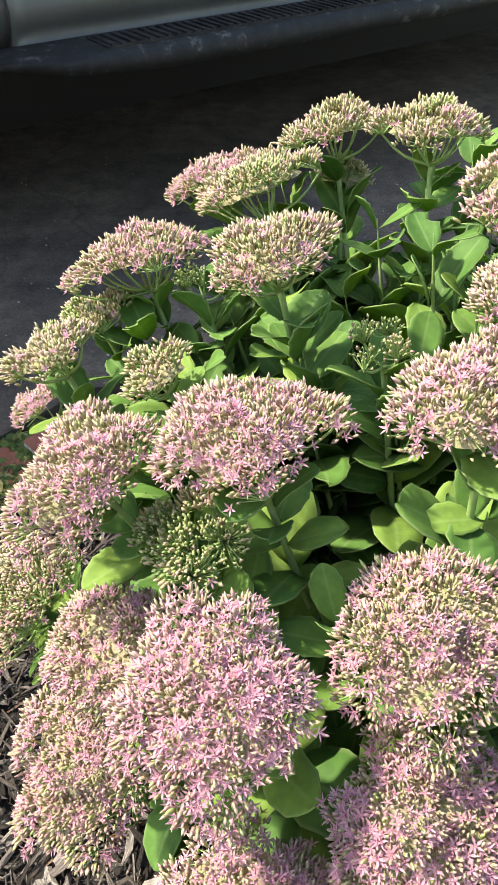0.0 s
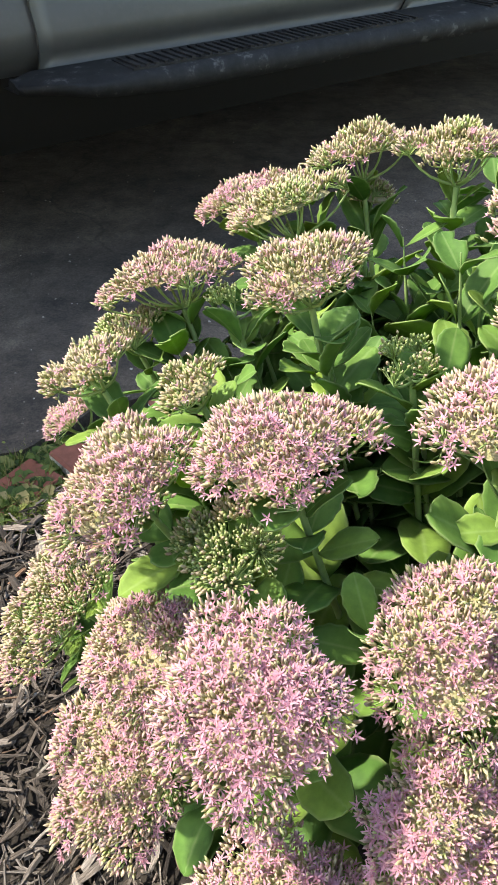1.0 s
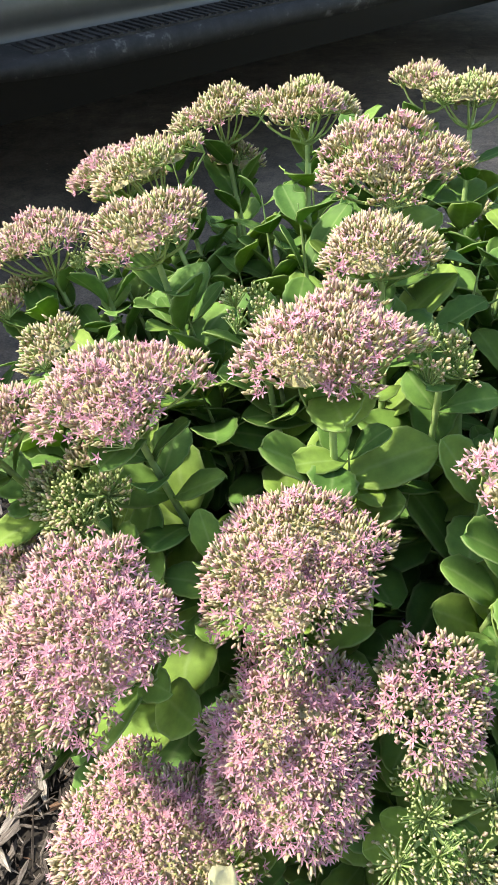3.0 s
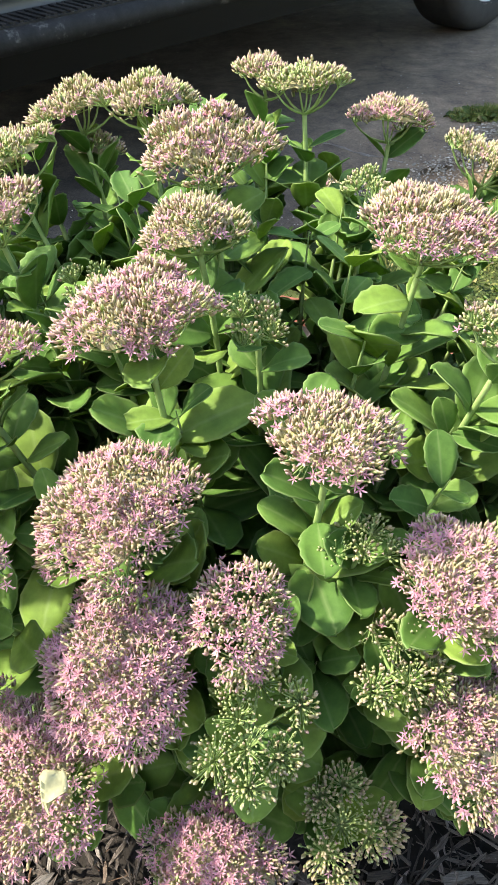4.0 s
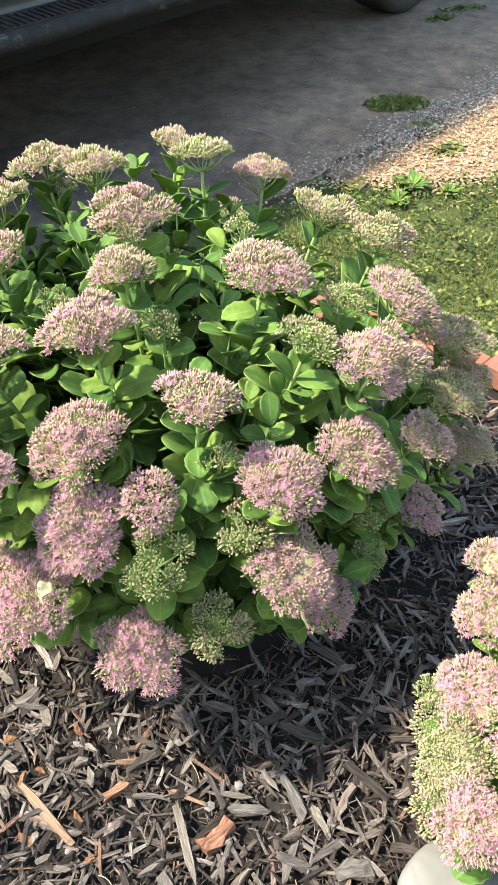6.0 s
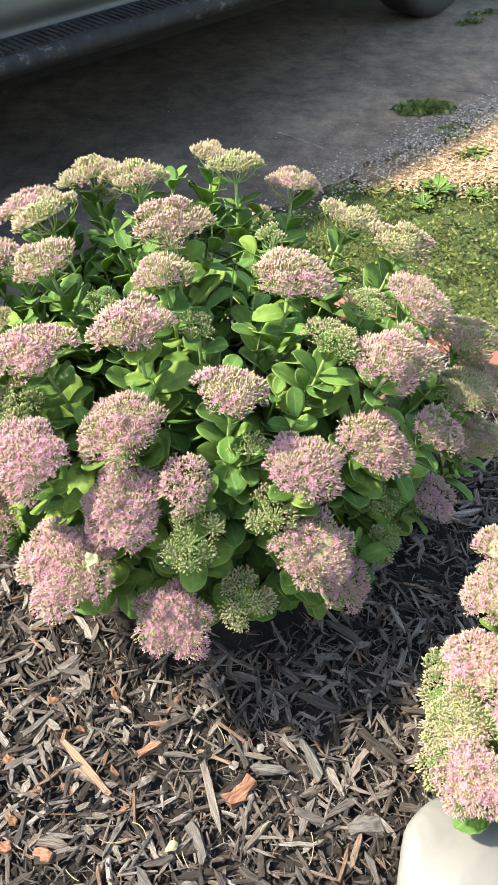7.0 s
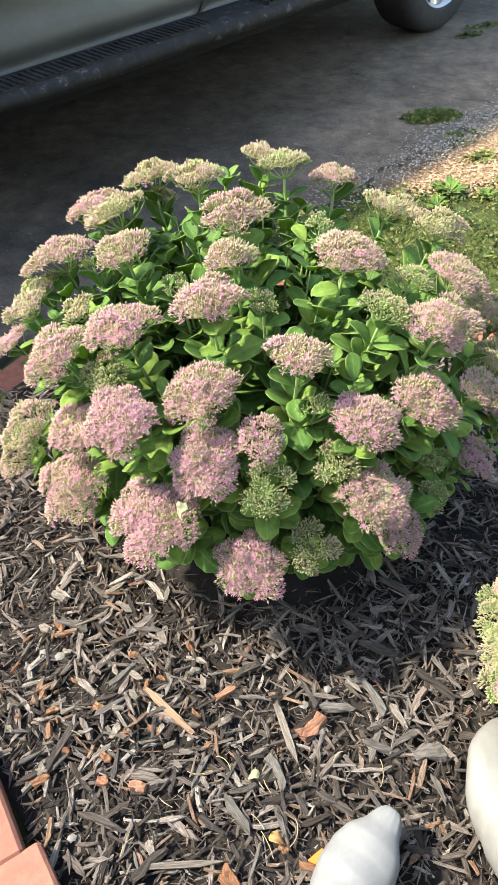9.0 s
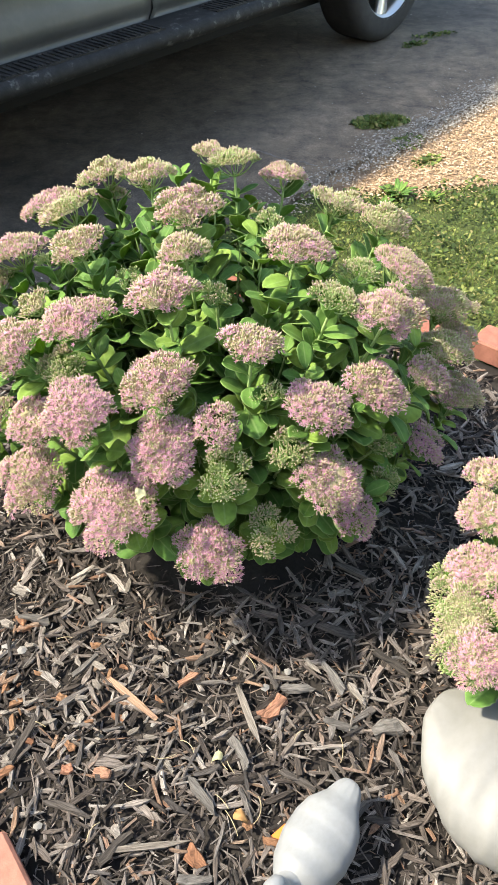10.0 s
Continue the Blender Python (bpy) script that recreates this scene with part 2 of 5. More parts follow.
def asphalt_material():
    n = Nodes("worn_asphalt")
    a = n.ramp(n.noise(1.3, 6, 0.65), [(0.34, (0.066, 0.057, 0.050)), (0.5, (0.110, 0.092, 0.076)), (0.66, (0.185, 0.152, 0.121))])
    b = n.ramp(n.noise(9.0, 9, 0.82), [(0.36, (0.50, 0.51, 0.53)), (0.64, (1.28, 1.25, 1.20))])
    g = n.ramp(n.noise(210, 6, 0.85), [(0.36, (0.50, 0.50, 0.50)), (0.62, (1.30, 1.29, 1.27)), (0.72, (2.2, 2.15, 2.0))])
    # lighter brown dust patch that also paints in the open skylight away from the car
    tc = n.t.nodes.new("ShaderNodeTexCoord")
    mp = n.node("ShaderNodeMapping")
    mp.inputs["Location"].default_value = (-0.99, -1.55, 0.0)
    mp.inputs["Scale"].default_value = (0.60, 0.60, 0.60)
    n.link(tc.outputs["Object"], mp.inputs["Vector"])
    ball = n.t.nodes.new("ShaderNodeTexGradient")
    ball.gradient_type = "SPHERICAL"
    n.link(mp.outputs["Vector"], ball.inputs["Vector"])
    ragged = n.mix(0.45, ball.outputs["Color"], n.noise(2.2, 7, 0.7), "OVERLAY")
    dust_skylight = n.ramp(ragged, [(0.10, (0, 0, 0)), (0.62, (1, 1, 1))])
    a = n.mix(dust_skylight, a, n.ramp(n.noise(3.0, 6, 0.7), [(0.35, (0.155, 0.122, 0.092)), (0.65, (0.275, 0.215, 0.160))]))
    c = n.mix(1.0, n.mix(1.0, a, b, "MULTIPLY"), g, "MULTIPLY")
    wob = n.node("ShaderNodeTexNoise", Scale=4.0, Detail=5.0)
    n.link(tc.outputs["Object"], wob.inputs["Vector"])
    add = n.t.nodes.new("ShaderNodeMix")
    add.data_type = "VECTOR"
    add.inputs[0].default_value = 0.22
    n.link(tc.outputs["Object"], add.inputs[4])
    n.link(wob.outputs["Color"], add.inputs[5])
    v = n.t.nodes.new("ShaderNodeTexVoronoi")
    v.feature = "DISTANCE_TO_EDGE"
    v.inputs["Scale"].default_value = 0.7
    n.link(add.outputs[1], v.inputs["Vector"])
    crack = n.ramp(v.outputs["Distance"], [(0.0010, (0.42,) * 3), (0.004, (0, 0, 0))])
    c = n.mix(crack, c, (0.022, 0.021, 0.020))
    n.bump(n.noise(330, 4), 0.5, 0.003)
    return n.finish(c, 0.85, spec=0.3)


ASPHALT = asphalt_material()
GROUND = two_scale("lawn_soil", [(0.35, (0.040, 0.062, 0.017)), (0.65, (0.072, 0.088, 0.027))], 3, 60)


CRACK_FILL = two_scale("pale_crack_fill", [(0.4, (0.16, 0.14, 0.12)), (0.6, (0.27, 0.25, 0.22))], 20, 200)
CHIP_SOIL = two_scale("chip_strewn_soil", [(0.35, (0.20, 0.135, 0.085)), (0.65, (0.33, 0.235, 0.155))], 14, 150)


def brick_material():
    n = Nodes("red_brick")
    c = n.ramp(per_object(n), [(0.0, (0.24, 0.090, 0.062)), (0.5, (0.29, 0.120, 0.088)), (1.0, (0.32, 0.150, 0.115))])
    g = n.ramp(n.noise(35, 6, 0.7), [(0.35, (0.75, 0.74, 0.73)), (0.7, (1.1, 1.08, 1.06))])
    n.bump(n.noise(300, 5), 0.4, 0.002)
    return n.finish(n.mix(1.0, c, g, "MULTIPLY"), 0.85, spec=0.25)


BRICK = brick_material()
MORTAR = two_scale("old_mortar", [(0.3, (0.55, 0.52, 0.46)), (0.7, (0.72, 0.69, 0.62))], 30, 200)


def plaster_material(name, low, high):
    n = Nodes(name)
    a = n.ramp(n.noise(9, 5), [(0.3, low), (0.7, high)])
    g = n.ramp(n.noise(60, 4), [(0.3, (0.93, 0.93, 0.91)), (0.7, (1.02, 1.02, 1.02))])
    n.bump(n.noise(30, 4), 0.12, 0.003)
    return n.finish(n.mix(1.0, a, g, "MULTIPLY"), 0.5, spec=0.3)


PLASTER = plaster_material("white_painted_plaster", (0.190, 0.202, 0.212), (0.215, 0.226, 0.236))
PLASTER_CREAM = plaster_material("creamy_painted_plaster", (0.174, 0.175, 0.167), (0.197, 0.197, 0.189))
ORANGE = Nodes("orange_paint").finish((0.62, 0.17, 0.012), 0.5)


def paint_material():
    n = Nodes("grey_car_paint")
    c = n.ramp(n.noise(3), [(0.35, (0.064, 0.064, 0.061)), (0.65, (0.084, 0.083, 0.079))])
    dust = n.ramp(n.noise(40, 6, 0.7), [(0.45, (0.0,) * 3), (0.75, (0.35,) * 3)])
    return n.finish(n.mix(dust, c, (0.115, 0.110, 0.100)), 0.42, metal=0.3)


PAINT = paint_material()
RUBBER = two_scale("tyre_rubber", [(0.3, (0.030, 0.030, 0.030)), (0.7, (0.045, 0.044, 0.042))], 20, 200, 0.8, 0.3, 0.001)
BLACK = two_scale("black_plastic", [(0.35, (0.010, 0.010, 0.010)), (0.58, (0.020, 0.020, 0.020)), (0.66, (0.085, 0.083, 0.080))], 30, 170, 0.68, 0.4, 0.001)
WORN = two_scale("worn_tread_rubber", [(0.35, (0.009, 0.009, 0.009)), (0.65, (0.036, 0.035, 0.034))], 16, 160, 0.7, 0.4, 0.001)
UNDER = Nodes("dark_underbody").finish((0.012, 0.012, 0.012), 0.9)
CHROME = Nodes("rim_metal").finish((0.62, 0.62, 0.61), 0.28, metal=0.9)
GLASS = Nodes("tinted_glass").finish((0.02, 0.023, 0.025), 0.06, spec=0.6)


def island_material(name, stops, rough=0.85, noise_scale=120, through=0.0):
    n = Nodes(name)
    c = n.ramp(island(n), stops)
    g = n.ramp(n.noise(noise_scale, 4), [(0.3, (0.75, 0.75, 0.75)), (0.7, (1.1, 1.1, 1.1))])
    return n.finish(n.mix(1.0, c, g, "MULTIPLY"), rough, spec=0.25, through=through)


PEBBLE = island_material("grey_pebble", [(0.0, (0.20, 0.178, 0.148)), (0.6, (0.33, 0.298, 0.250)), (1.0, (0.52, 0.48, 0.42))])
STRAW = island_material("dry_wood_chip", [(0.0, (0.24, 0.15, 0.085)), (0.5, (0.40, 0.27, 0.16)), (1.0, (0.56, 0.43, 0.30))])
GRASS = island_material("grass_blade", [(0.0, (0.07, 0.12, 0.025)), (0.6, (0.14, 0.20, 0.04)), (0.85, (0.23, 0.24, 0.07)), (1.0, (0.36, 0.30, 0.14))], 0.6, 60, 0.25)
WEED = island_material("weed_leaf", [(0.0, (0.035, 0.065, 0.018)), (0.4, (0.085, 0.135, 0.032)), (0.75, (0.16, 0.205, 0.050)), (0.9, (0.24, 0.26, 0.075)), (1.0, (0.30, 0.25, 0.12))], 0.6, 25, 0.2)
# pale boards of the added south wall, kept bright to bounce fill light
FILL_BOARDS = two_scale("pale_fill_boards", [(0.3, (0.60, 0.575, 0.53)), (0.7, (0.70, 0.675, 0.625))], 2, 40, 0.6, 0.2, 0.002)
BLOCK_BOARDS = two_scale("painted_boards", [(0.3, (0.20, 0.18, 0.16)), (0.7, (0.26, 0.235, 0.21))], 2, 40, 0.7, 0.2, 0.002)
DRY_LEAF = island_material("dry_leaf", [(0.0, (0.30, 0.16, 0.07)), (1.0, (0.40, 0.24, 0.10))], 0.8, 90, 0.1)
PALE_LEAF = island_material("pale_leaf", [(0.0, (0.46, 0.46, 0.26)), (1.0, (0.52, 0.51, 0.33))], 0.6, 120, 0.3)


# ---- the setting ----
rng = np.random.default_rng(7)
U = np.array([0.827, 0.562])     # the way along the driveway's edge and the parked car
N = np.array([0.562, -0.827])    # from the car towards the bed
EDGE = np.array([-0.50, 1.05])   # a point of the driveway's edge
BED = [(-0.198, -0.268), (-0.276, -0.138), (-0.43, 0.20), (-0.52, 0.50), (-0.47, 0.78), (-0.24, 1.06), (0.12, 1.27),
       (0.34, 1.30), (0.58, 1.18), (0.86, 0.985), (1.003, 0.812), (1.19, 0.51), (1.30, 0.10), (1.26, -0.35),
       (1.02, -0.78), (0.60, -1.02), (0.20, -0.92), (-0.06, -0.60)]


def smooth_loop(pts, n):
    """A closed smooth curve through the points, n places evenly spaced."""
    p = np.array(pts, float)
    k = len(p)
    out = []
    for i in range(k):
        a, b, c, d = p[i - 1], p[i], p[(i + 1) % k], p[(i + 2) % k]
        for s in np.linspace(0, 1, 24, endpoint=False):
            out.append(0.5 * (2 * b + (c - a) * s + (2 * a - 5 * b + 4 * c - d) * s * s + (3 * b - a - 3 * c + d) * s ** 3))
    out = np.array(out)
    step = np.linalg.norm(np.roll(out, -1, 0) - out, axis=1)
    cum = np.concatenate([[0], np.cumsum(step)])
    closed = np.vstack([out, out[:1]])
    want = np.linspace(0, cum[-1], n, endpoint=False)
    return np.stack([np.interp(want, cum, closed[:, i]) for i in (0, 1)], 1), cum[-1]


BED_LOOP, BED_ROUND = smooth_loop(BED, 120)


def in_bed(x, y, grow=0.0):
    """Whether places lie inside the bed's edge, moved outwards by grow."""
    c = np.array([0.40, 0.20])
    loop = c + (BED_LOOP - c) * (1 + grow / 0.9)
    inside = np.zeros(np.shape(x), bool)
    j = len(loop) - 1
    for i in range(len(loop)):
        xi, yi, xj, yj = *loop[i], *loop[j]
        inside ^= ((yi > y) != (yj > y)) & (x < (xj - xi) * (y - yi) / (yj - yi + 1e-12) + xi)
        j = i
    return inside


def bed_height(x, y):
    return 0.012 * np.sin(7 * x + 1) * np.sin(6 * y) * 0.5 + 0.022 * np.exp(-(((x - 0.24) / 0.3) ** 2 + ((y - 0.45) / 0.3) ** 2))


def grid_mesh(name, x0, x1, y0, y1, nx, ny, height, mat):
    s = Soup()
    gx, gy = np.meshgrid(np.linspace(x0, x1, nx), np.linspace(y0, y1, ny))
    v = np.stack([gx, gy, height(gx, gy)], 2).reshape(-1, 3)
    i = np.arange(nx - 1)[None] + np.arange(ny - 1)[:, None] * nx
    i = i.reshape(-1)
    s.add(v, np.stack([i, i + 1, i + 1 + nx, i + nx], 1))
    return s.mesh(name, [mat])


# ground: one sheet to the horizon
ground = new("ground", grid_mesh("ground", -60, 60, -60, 60, 121, 121, lambda x, y: -0.04 + 0 * x, GROUND))
tagged(ground, "grassy soil ground round the flower bed", "ground", kind="structure")


def strip(name, d0, d1, s0, s1, z, mat, wob0, wob1, n=160, thick=0.03, widen=0.0, ramp=(0.9, 0.7)):
    """A flat layer along the driveway's edge, between two uneven lines d metres towards the bed from that edge."""
    s = Soup()
    t = np.linspace(s0, s1, n)
    w0 = d0 + wob0 * (np.sin(t * 9.1) * 0.5 + np.sin(t * 23.3 + 1) * 0.3 + np.sin(t * 51 + 2) * 0.2)
    w1 = d1 + wob1 * (np.sin(t * 8.3 + 2) * 0.5 + np.sin(t * 27.1) * 0.3 + np.sin(t * 47 + 1) * 0.2)
    w1 = w1 + widen * np.clip((t - ramp[0]) / ramp[1], 0, 1)
    a = EDGE + t[:, None] * U + w0[:, None] * N
    b = EDGE + t[:, None] * U + w1[:, None] * N
    top = np.concatenate([np.c_[a, np.full(n, z)], np.c_[b, np.full(n, z)]])
    low = top - (0, 0, thick)
    v = np.concatenate([top, low])
    i = np.arange(n - 1)
    f = np.concatenate([np.stack([i, i + n, i + n + 1, i + 1], 1), np.stack([i + 2 * n, i + 1 + 2 * n, i + n + 1 + 2 * n, i + n + 2 * n], 1),
                        np.stack([i, i + 1, i + 1 + 2 * n, i + 2 * n], 1), np.stack([i + n, i + 3 * n, i + 1 + 3 * n, i + n + 1], 1)])
    s.add(v, f)
    return s.mesh(name, [mat], False)


driveway = new("driveway", strip("driveway", -14.0, 0.0, -12, 14, -0.012, ASPHALT, 0.0, 0.035, 1400, 0.05, 0.05))
tagged(driveway, "worn dark grey asphalt driveway with fine cracks", "driveway", kind="structure")

chip_bed = new("chip_bed", strip("chip_bed", 0.0, 0.20, 1.70, 5.0, -0.031, CHIP_SOIL, 0.03, 0.04, 300, 0.02, 0.65, (1.75, 0.9)))
tagged(chip_bed, "bare tan soil strewn with wood chips beside the driveway", "ground", kind="structure")

# mulch bed: soil with a low mound
bed = Soup()
rings = np.linspace(0.02, 1.0, 26)
cen = np.array([0.40, 0.20])
vv = []
for r in rings:
    q = cen + (BED_LOOP - cen) * r
    vv.append(np.c_[q, bed_height(q[:, 0], q[:, 1]) - 0.006])
q = np.concatenate(vv + [np.c_[BED_LOOP, np.full(120, -0.06)]])
ff = [(k * 120 + i, k * 120 + (i + 1) % 120, (k + 1) * 120 + (i + 1) % 120, (k + 1) * 120 + i) for k in range(len(rings)) for i in range(120)]
bed.add(q, ff)
bed.add(vv[0], [tuple(range(120))])
mulch_bed = new("mulch_bed", bed.mesh("mulch_bed", [SOIL]))
tagged(mulch_bed, "flower bed covered with dark shredded bark mulch", "mulch bed", kind="structure")

# ---- the stonecrop plants ----
ang = np.arange(5) * 2 * math.pi / 5
# bud: a pointed drop, three sides
three = np.arange(3) * 2 * math.pi / 3
BUD_V = np.concatenate([[[0, 0, 0]], *[np.stack([r * np.cos(three + o), r * np.sin(three + o), np.full(3, z)], 1) for r, z, o in ((0.35, 0.24, 0.0), (0.31, 0.64, 0.5))], [[0, 0, 1.0]]])
BUD_UV = np.stack([np.full(8, 0.5), BUD_V[:, 2]], 1)
BUD_F = np.array([(0, 1 + (i + 1) % 3, 1 + i) for i in range(3)]
                 + [t for i in range(3) for t in ((1 + i, 1 + (i + 1) % 3, 4 + (i + 1) % 3), (1 + i, 4 + (i + 1) % 3, 4 + i))]
                 + [(4 + i, 4 + (i + 1) % 3, 7) for i in range(3)])
# open floret: five pointed petals with a keel
pv, pf, puv = [], [], []
for i in range(5):
    c, s_ = math.cos(ang[i]), math.sin(ang[i])
    o = len(pv)
    for r, w, z, u in ((0.06, 0.0, 0.0, 0.0), (0.42, -0.16, 0.30, 0.45), (0.42, 0.0, 0.23, 0.45), (0.42, 0.16, 0.30, 0.45), (1.0, 0.0, 0.55, 1.0)):
        pv.append((r * c - w * s_, r * s_ + w * c, z))
        puv.append((0.5, u))
    pf += [(o, o + 2, o + 1), (o, o + 3, o + 2), (o + 1, o + 2, o + 4), (o + 2, o + 3, o + 4)]
STAR_V, STAR_F, STAR_UV = np.array(pv), np.array(pf), np.array(puv)
# five upright carpels in its middle
cv, cf = [], []
for i in range(5):
    c, s_ = math.cos(ang[i] + 0.6), math.sin(ang[i] + 0.6)
    o = len(cv)
    cv += [(0.05 * c, 0.05 * s_, 0), (0.20 * c - 0.06 * s_, 0.20 * s_ + 0.06 * c, 0.12), (0.20 * c + 0.06 * s_, 0.20 * s_ - 0.06 * c, 0.12), (0.14 * c, 0.14 * s_, 0.5)]
    cf += [(o, o + 1, o + 3), (o + 1, o + 2, o + 3), (o + 2, o, o + 3)]
CAR_V, CAR_F = np.array(cv), np.array(cf)
STICK_V = np.array([(math.cos(a) * r, math.sin(a) * r, z) for z, r in ((0, 1.0), (1, 0.8)) for a in (0, 2.09, 4.19)])
STICK_F = np.array([(i, (i + 1) % 3, 3 + (i + 1) % 3, 3 + i) for i in range(3)])
GOLD = math.pi * (3 - math.sqrt(5))


def flower_head(name, place, up, R, stage, lacy=0.0, dome=0.42, seed=0):
    """A flat-topped cluster: branches, short stalks, and a carpet of buds and open stars in low cushions. stage: 0 green buds,
    1 cream buds, 2 pink buds with some stars, 3 half open. place: the middle of its top; up: the way it faces."""
    g = np.random.default_rng(seed)
    s = Soup()
    H = dome * R
    foot = np.array([0, 0, -(0.60 * R + 0.016)])
    ph = g.uniform(0, 6.28, 4)
    # the cushions
    nsub = max(5, int((R / 0.0165) ** 2))
    k = np.arange(nsub) + 0.5
    rr = 0.90 * np.sqrt(k / nsub) + g.normal(0, 0.05, nsub)
    th = k * GOLD + g.normal(0, 0.20, nsub)
    wide = 1 + 0.10 * np.sin(2 * th + ph[0]) + 0.08 * np.sin(3 * th + ph[1])
    sub = np.stack([rr * wide * R * np.cos(th), rr * wide * R * np.sin(th), -H * np.abs(rr) ** 2.3], 1)
    lift = g.normal(0, 0.0042 + 0.002 * lacy, nsub)
    # the florets
    n = int((2.2 - 0.45 * (lacy > 0.25)) * math.pi * R * R / 0.0037 ** 2)
    k = np.arange(n) + 0.5
    r1 = np.sqrt(k / n)
    t1 = k * GOLD
    w1 = 1 + 0.10 * np.sin(2 * t1 + ph[0]) + 0.08 * np.sin(3 * t1 + ph[1]) + 0.05 * np.sin(7 * t1 + ph[2])
    P = np.stack([r1 * w1 * R * np.cos(t1), r1 * w1 * R * np.sin(t1), -H * r1 ** 2.3], 1) + g.normal(0, 0.0011, (n, 3))
    gap = P[:, None, :2] - sub[None, :, :2]
    near = np.argmin((gap ** 2).sum(2), 1)
    off = gap[np.arange(n), near] / (R / math.sqrt(nsub))
    far = np.linalg.norm(off, axis=1)
    P[:, 2] += lift[near] - 0.0046 * (1 + 0.7 * lacy) * np.minimum(far, 1.3) ** 2 + g.normal(0, 0.0018, n)
    slope = np.tan(np.radians(48) * r1 ** 1.8)
    D = np.stack([slope * np.cos(t1), slope * np.sin(t1), np.ones(n)], 1)
    D /= np.linalg.norm(D, axis=1, keepdims=True)
    D[:, :2] += off * (0.30 + 0.15 * lacy)
    D += g.normal(0, 0.15, (n, 3))
    keep = ((far < 1.16 - 0.22 * lacy + 0.1 * g.normal(0, 1, n)) | ((r1 < 0.78) & (lacy < 0.3))) & (g.random(n) > 0.03 + 0.10 * lacy)
    P, D, near, r1, t1 = P[keep], D[keep], near[keep], r1[keep], t1[keep]
    n = len(P)
    ST = np.clip(stage + 0.6 * np.sin(1.1 * t1 + ph[3]) * r1 + 0.25 * (r1 - 0.5) + g.normal(0, 0.28, nsub)[near] + g.normal(0, 0.25, n), 0, 3.2)
    hubs = sub[near] + np.stack([0 * lift[near], 0 * lift[near], lift[near] - 0.013 - 0.004 * lacy], 1)
    for j in range(nsub):
        hub = sub[j] + (0, 0, lift[j] - 0.013 - 0.004 * lacy)
        mid = foot + (hub - foot) * 0.5 + np.array([0, 0, -0.10 * R]) + np.r_[hub[:2] * 0.14, 0]
        tube(s, bez(foot * 0.98 + g.normal(0, 0.0008, 3), foot + (mid - foot) * 0.7, mid, hub, 5), [0.0017, 0.0015, 0.0013, 0.0011, 0.0010], 4, 2)
    if lacy < 0.15:
        # the crowded small cups that close the gaps between the buds
        q, k = [], 30
        a = np.arange(k) * 2 * math.pi / k
        wa = 1 + 0.10 * np.sin(2 * a + ph[0]) + 0.08 * np.sin(3 * a + ph[1]) + 0.05 * np.sin(7 * a + ph[2])
        for rad, sink in ((0.02, 0.0065), (0.25, 0.0065), (0.45, 0.0068), (0.60, 0.0080), (0.70, 0.0110)):
            q.append(np.stack([rad * wa * R * np.cos(a), rad * wa * R * np.sin(a), -H * rad ** 2.3 - sink + g.normal(0, 0.0008, k)], 1))
        s.add(np.concatenate(q), [(i * k + j, i * k + (j + 1) % k, (i + 1) * k + (j + 1) % k, (i + 1) * k + j) for i in range(len(q) - 1) for j in range(k)], 5)
    way = P - hubs
    reach = np.linalg.norm(way, axis=1)
    stick = frames_for(way)
    stick = np.stack([stick[:, :, 0] * 0.00055, stick[:, :, 1] * 0.00055, stick[:, :, 2] * reach[:, None]], 2)
    some = g.random(n) < np.clip(0.6 * r1 ** 4 + 0.8 * (lacy > 0.2), 0, 1)
    s.many(STICK_V, STICK_F, stick[some], hubs[some], 2)
    p_open = np.clip((ST - 1.25) * 0.32, 0.0, 0.46)
    is_open = g.random(n) < p_open
    turn = frames_for(D, g.uniform(0, 6.28, n))
    ripe = np.clip((ST - 0.3) / 0.7, 0, 1)
    size = (0.0047 + 0.0031 * ripe) * g.uniform(0.75, 1.2, n) * (1 - 0.28 * min(1.0, 2.5 * lacy))
    thin = 1.0 - (0.52 - 0.40 * min(1.0, 2 * lacy)) * ripe
    shape = np.stack([turn[:, :, 0] * (size * thin)[:, None], turn[:, :, 1] * (size * thin)[:, None], turn[:, :, 2] * size[:, None]], 2)
    shut = ~is_open
    hue = np.where(g.random(n) < np.clip((ST - 1.15) * 0.45, 0.05, 0.52), 6, 0)
    hue = np.where(g.random(n) < np.clip(1.15 - ST, 0.05, 1), 3, hue)
    s.many(BUD_V, BUD_F, shape[shut], P[shut], hue[shut], BUD_UV)
    w = g.uniform(0.0038, 0.0054, n)
    shape = turn * w[:, None, None]
    s.many(STAR_V, STAR_F, shape[is_open], P[is_open] + D[is_open] * 0.0022, 1, STAR_UV)
    s.many(CAR_V, CAR_F, shape[is_open], P[is_open] + D[is_open] * 0.0022, 4)
    me = s.mesh(name, [BUD_CREAM, PETAL, STALK, BUD_GREEN, CARPEL, CALYX, BUD_PINK])
    up = np.asarray(up, float) / np.linalg.norm(up)
    fr = frames_for(up[None], np.array([g.uniform(0, 6.28)]))[0]
    m = Matrix(np.block([[fr, np.asarray(place, float)[:, None]], [np.zeros((1, 3)), np.ones((1, 1))]]).tolist())
    return me, m, np.asarray(place) + fr @ foot


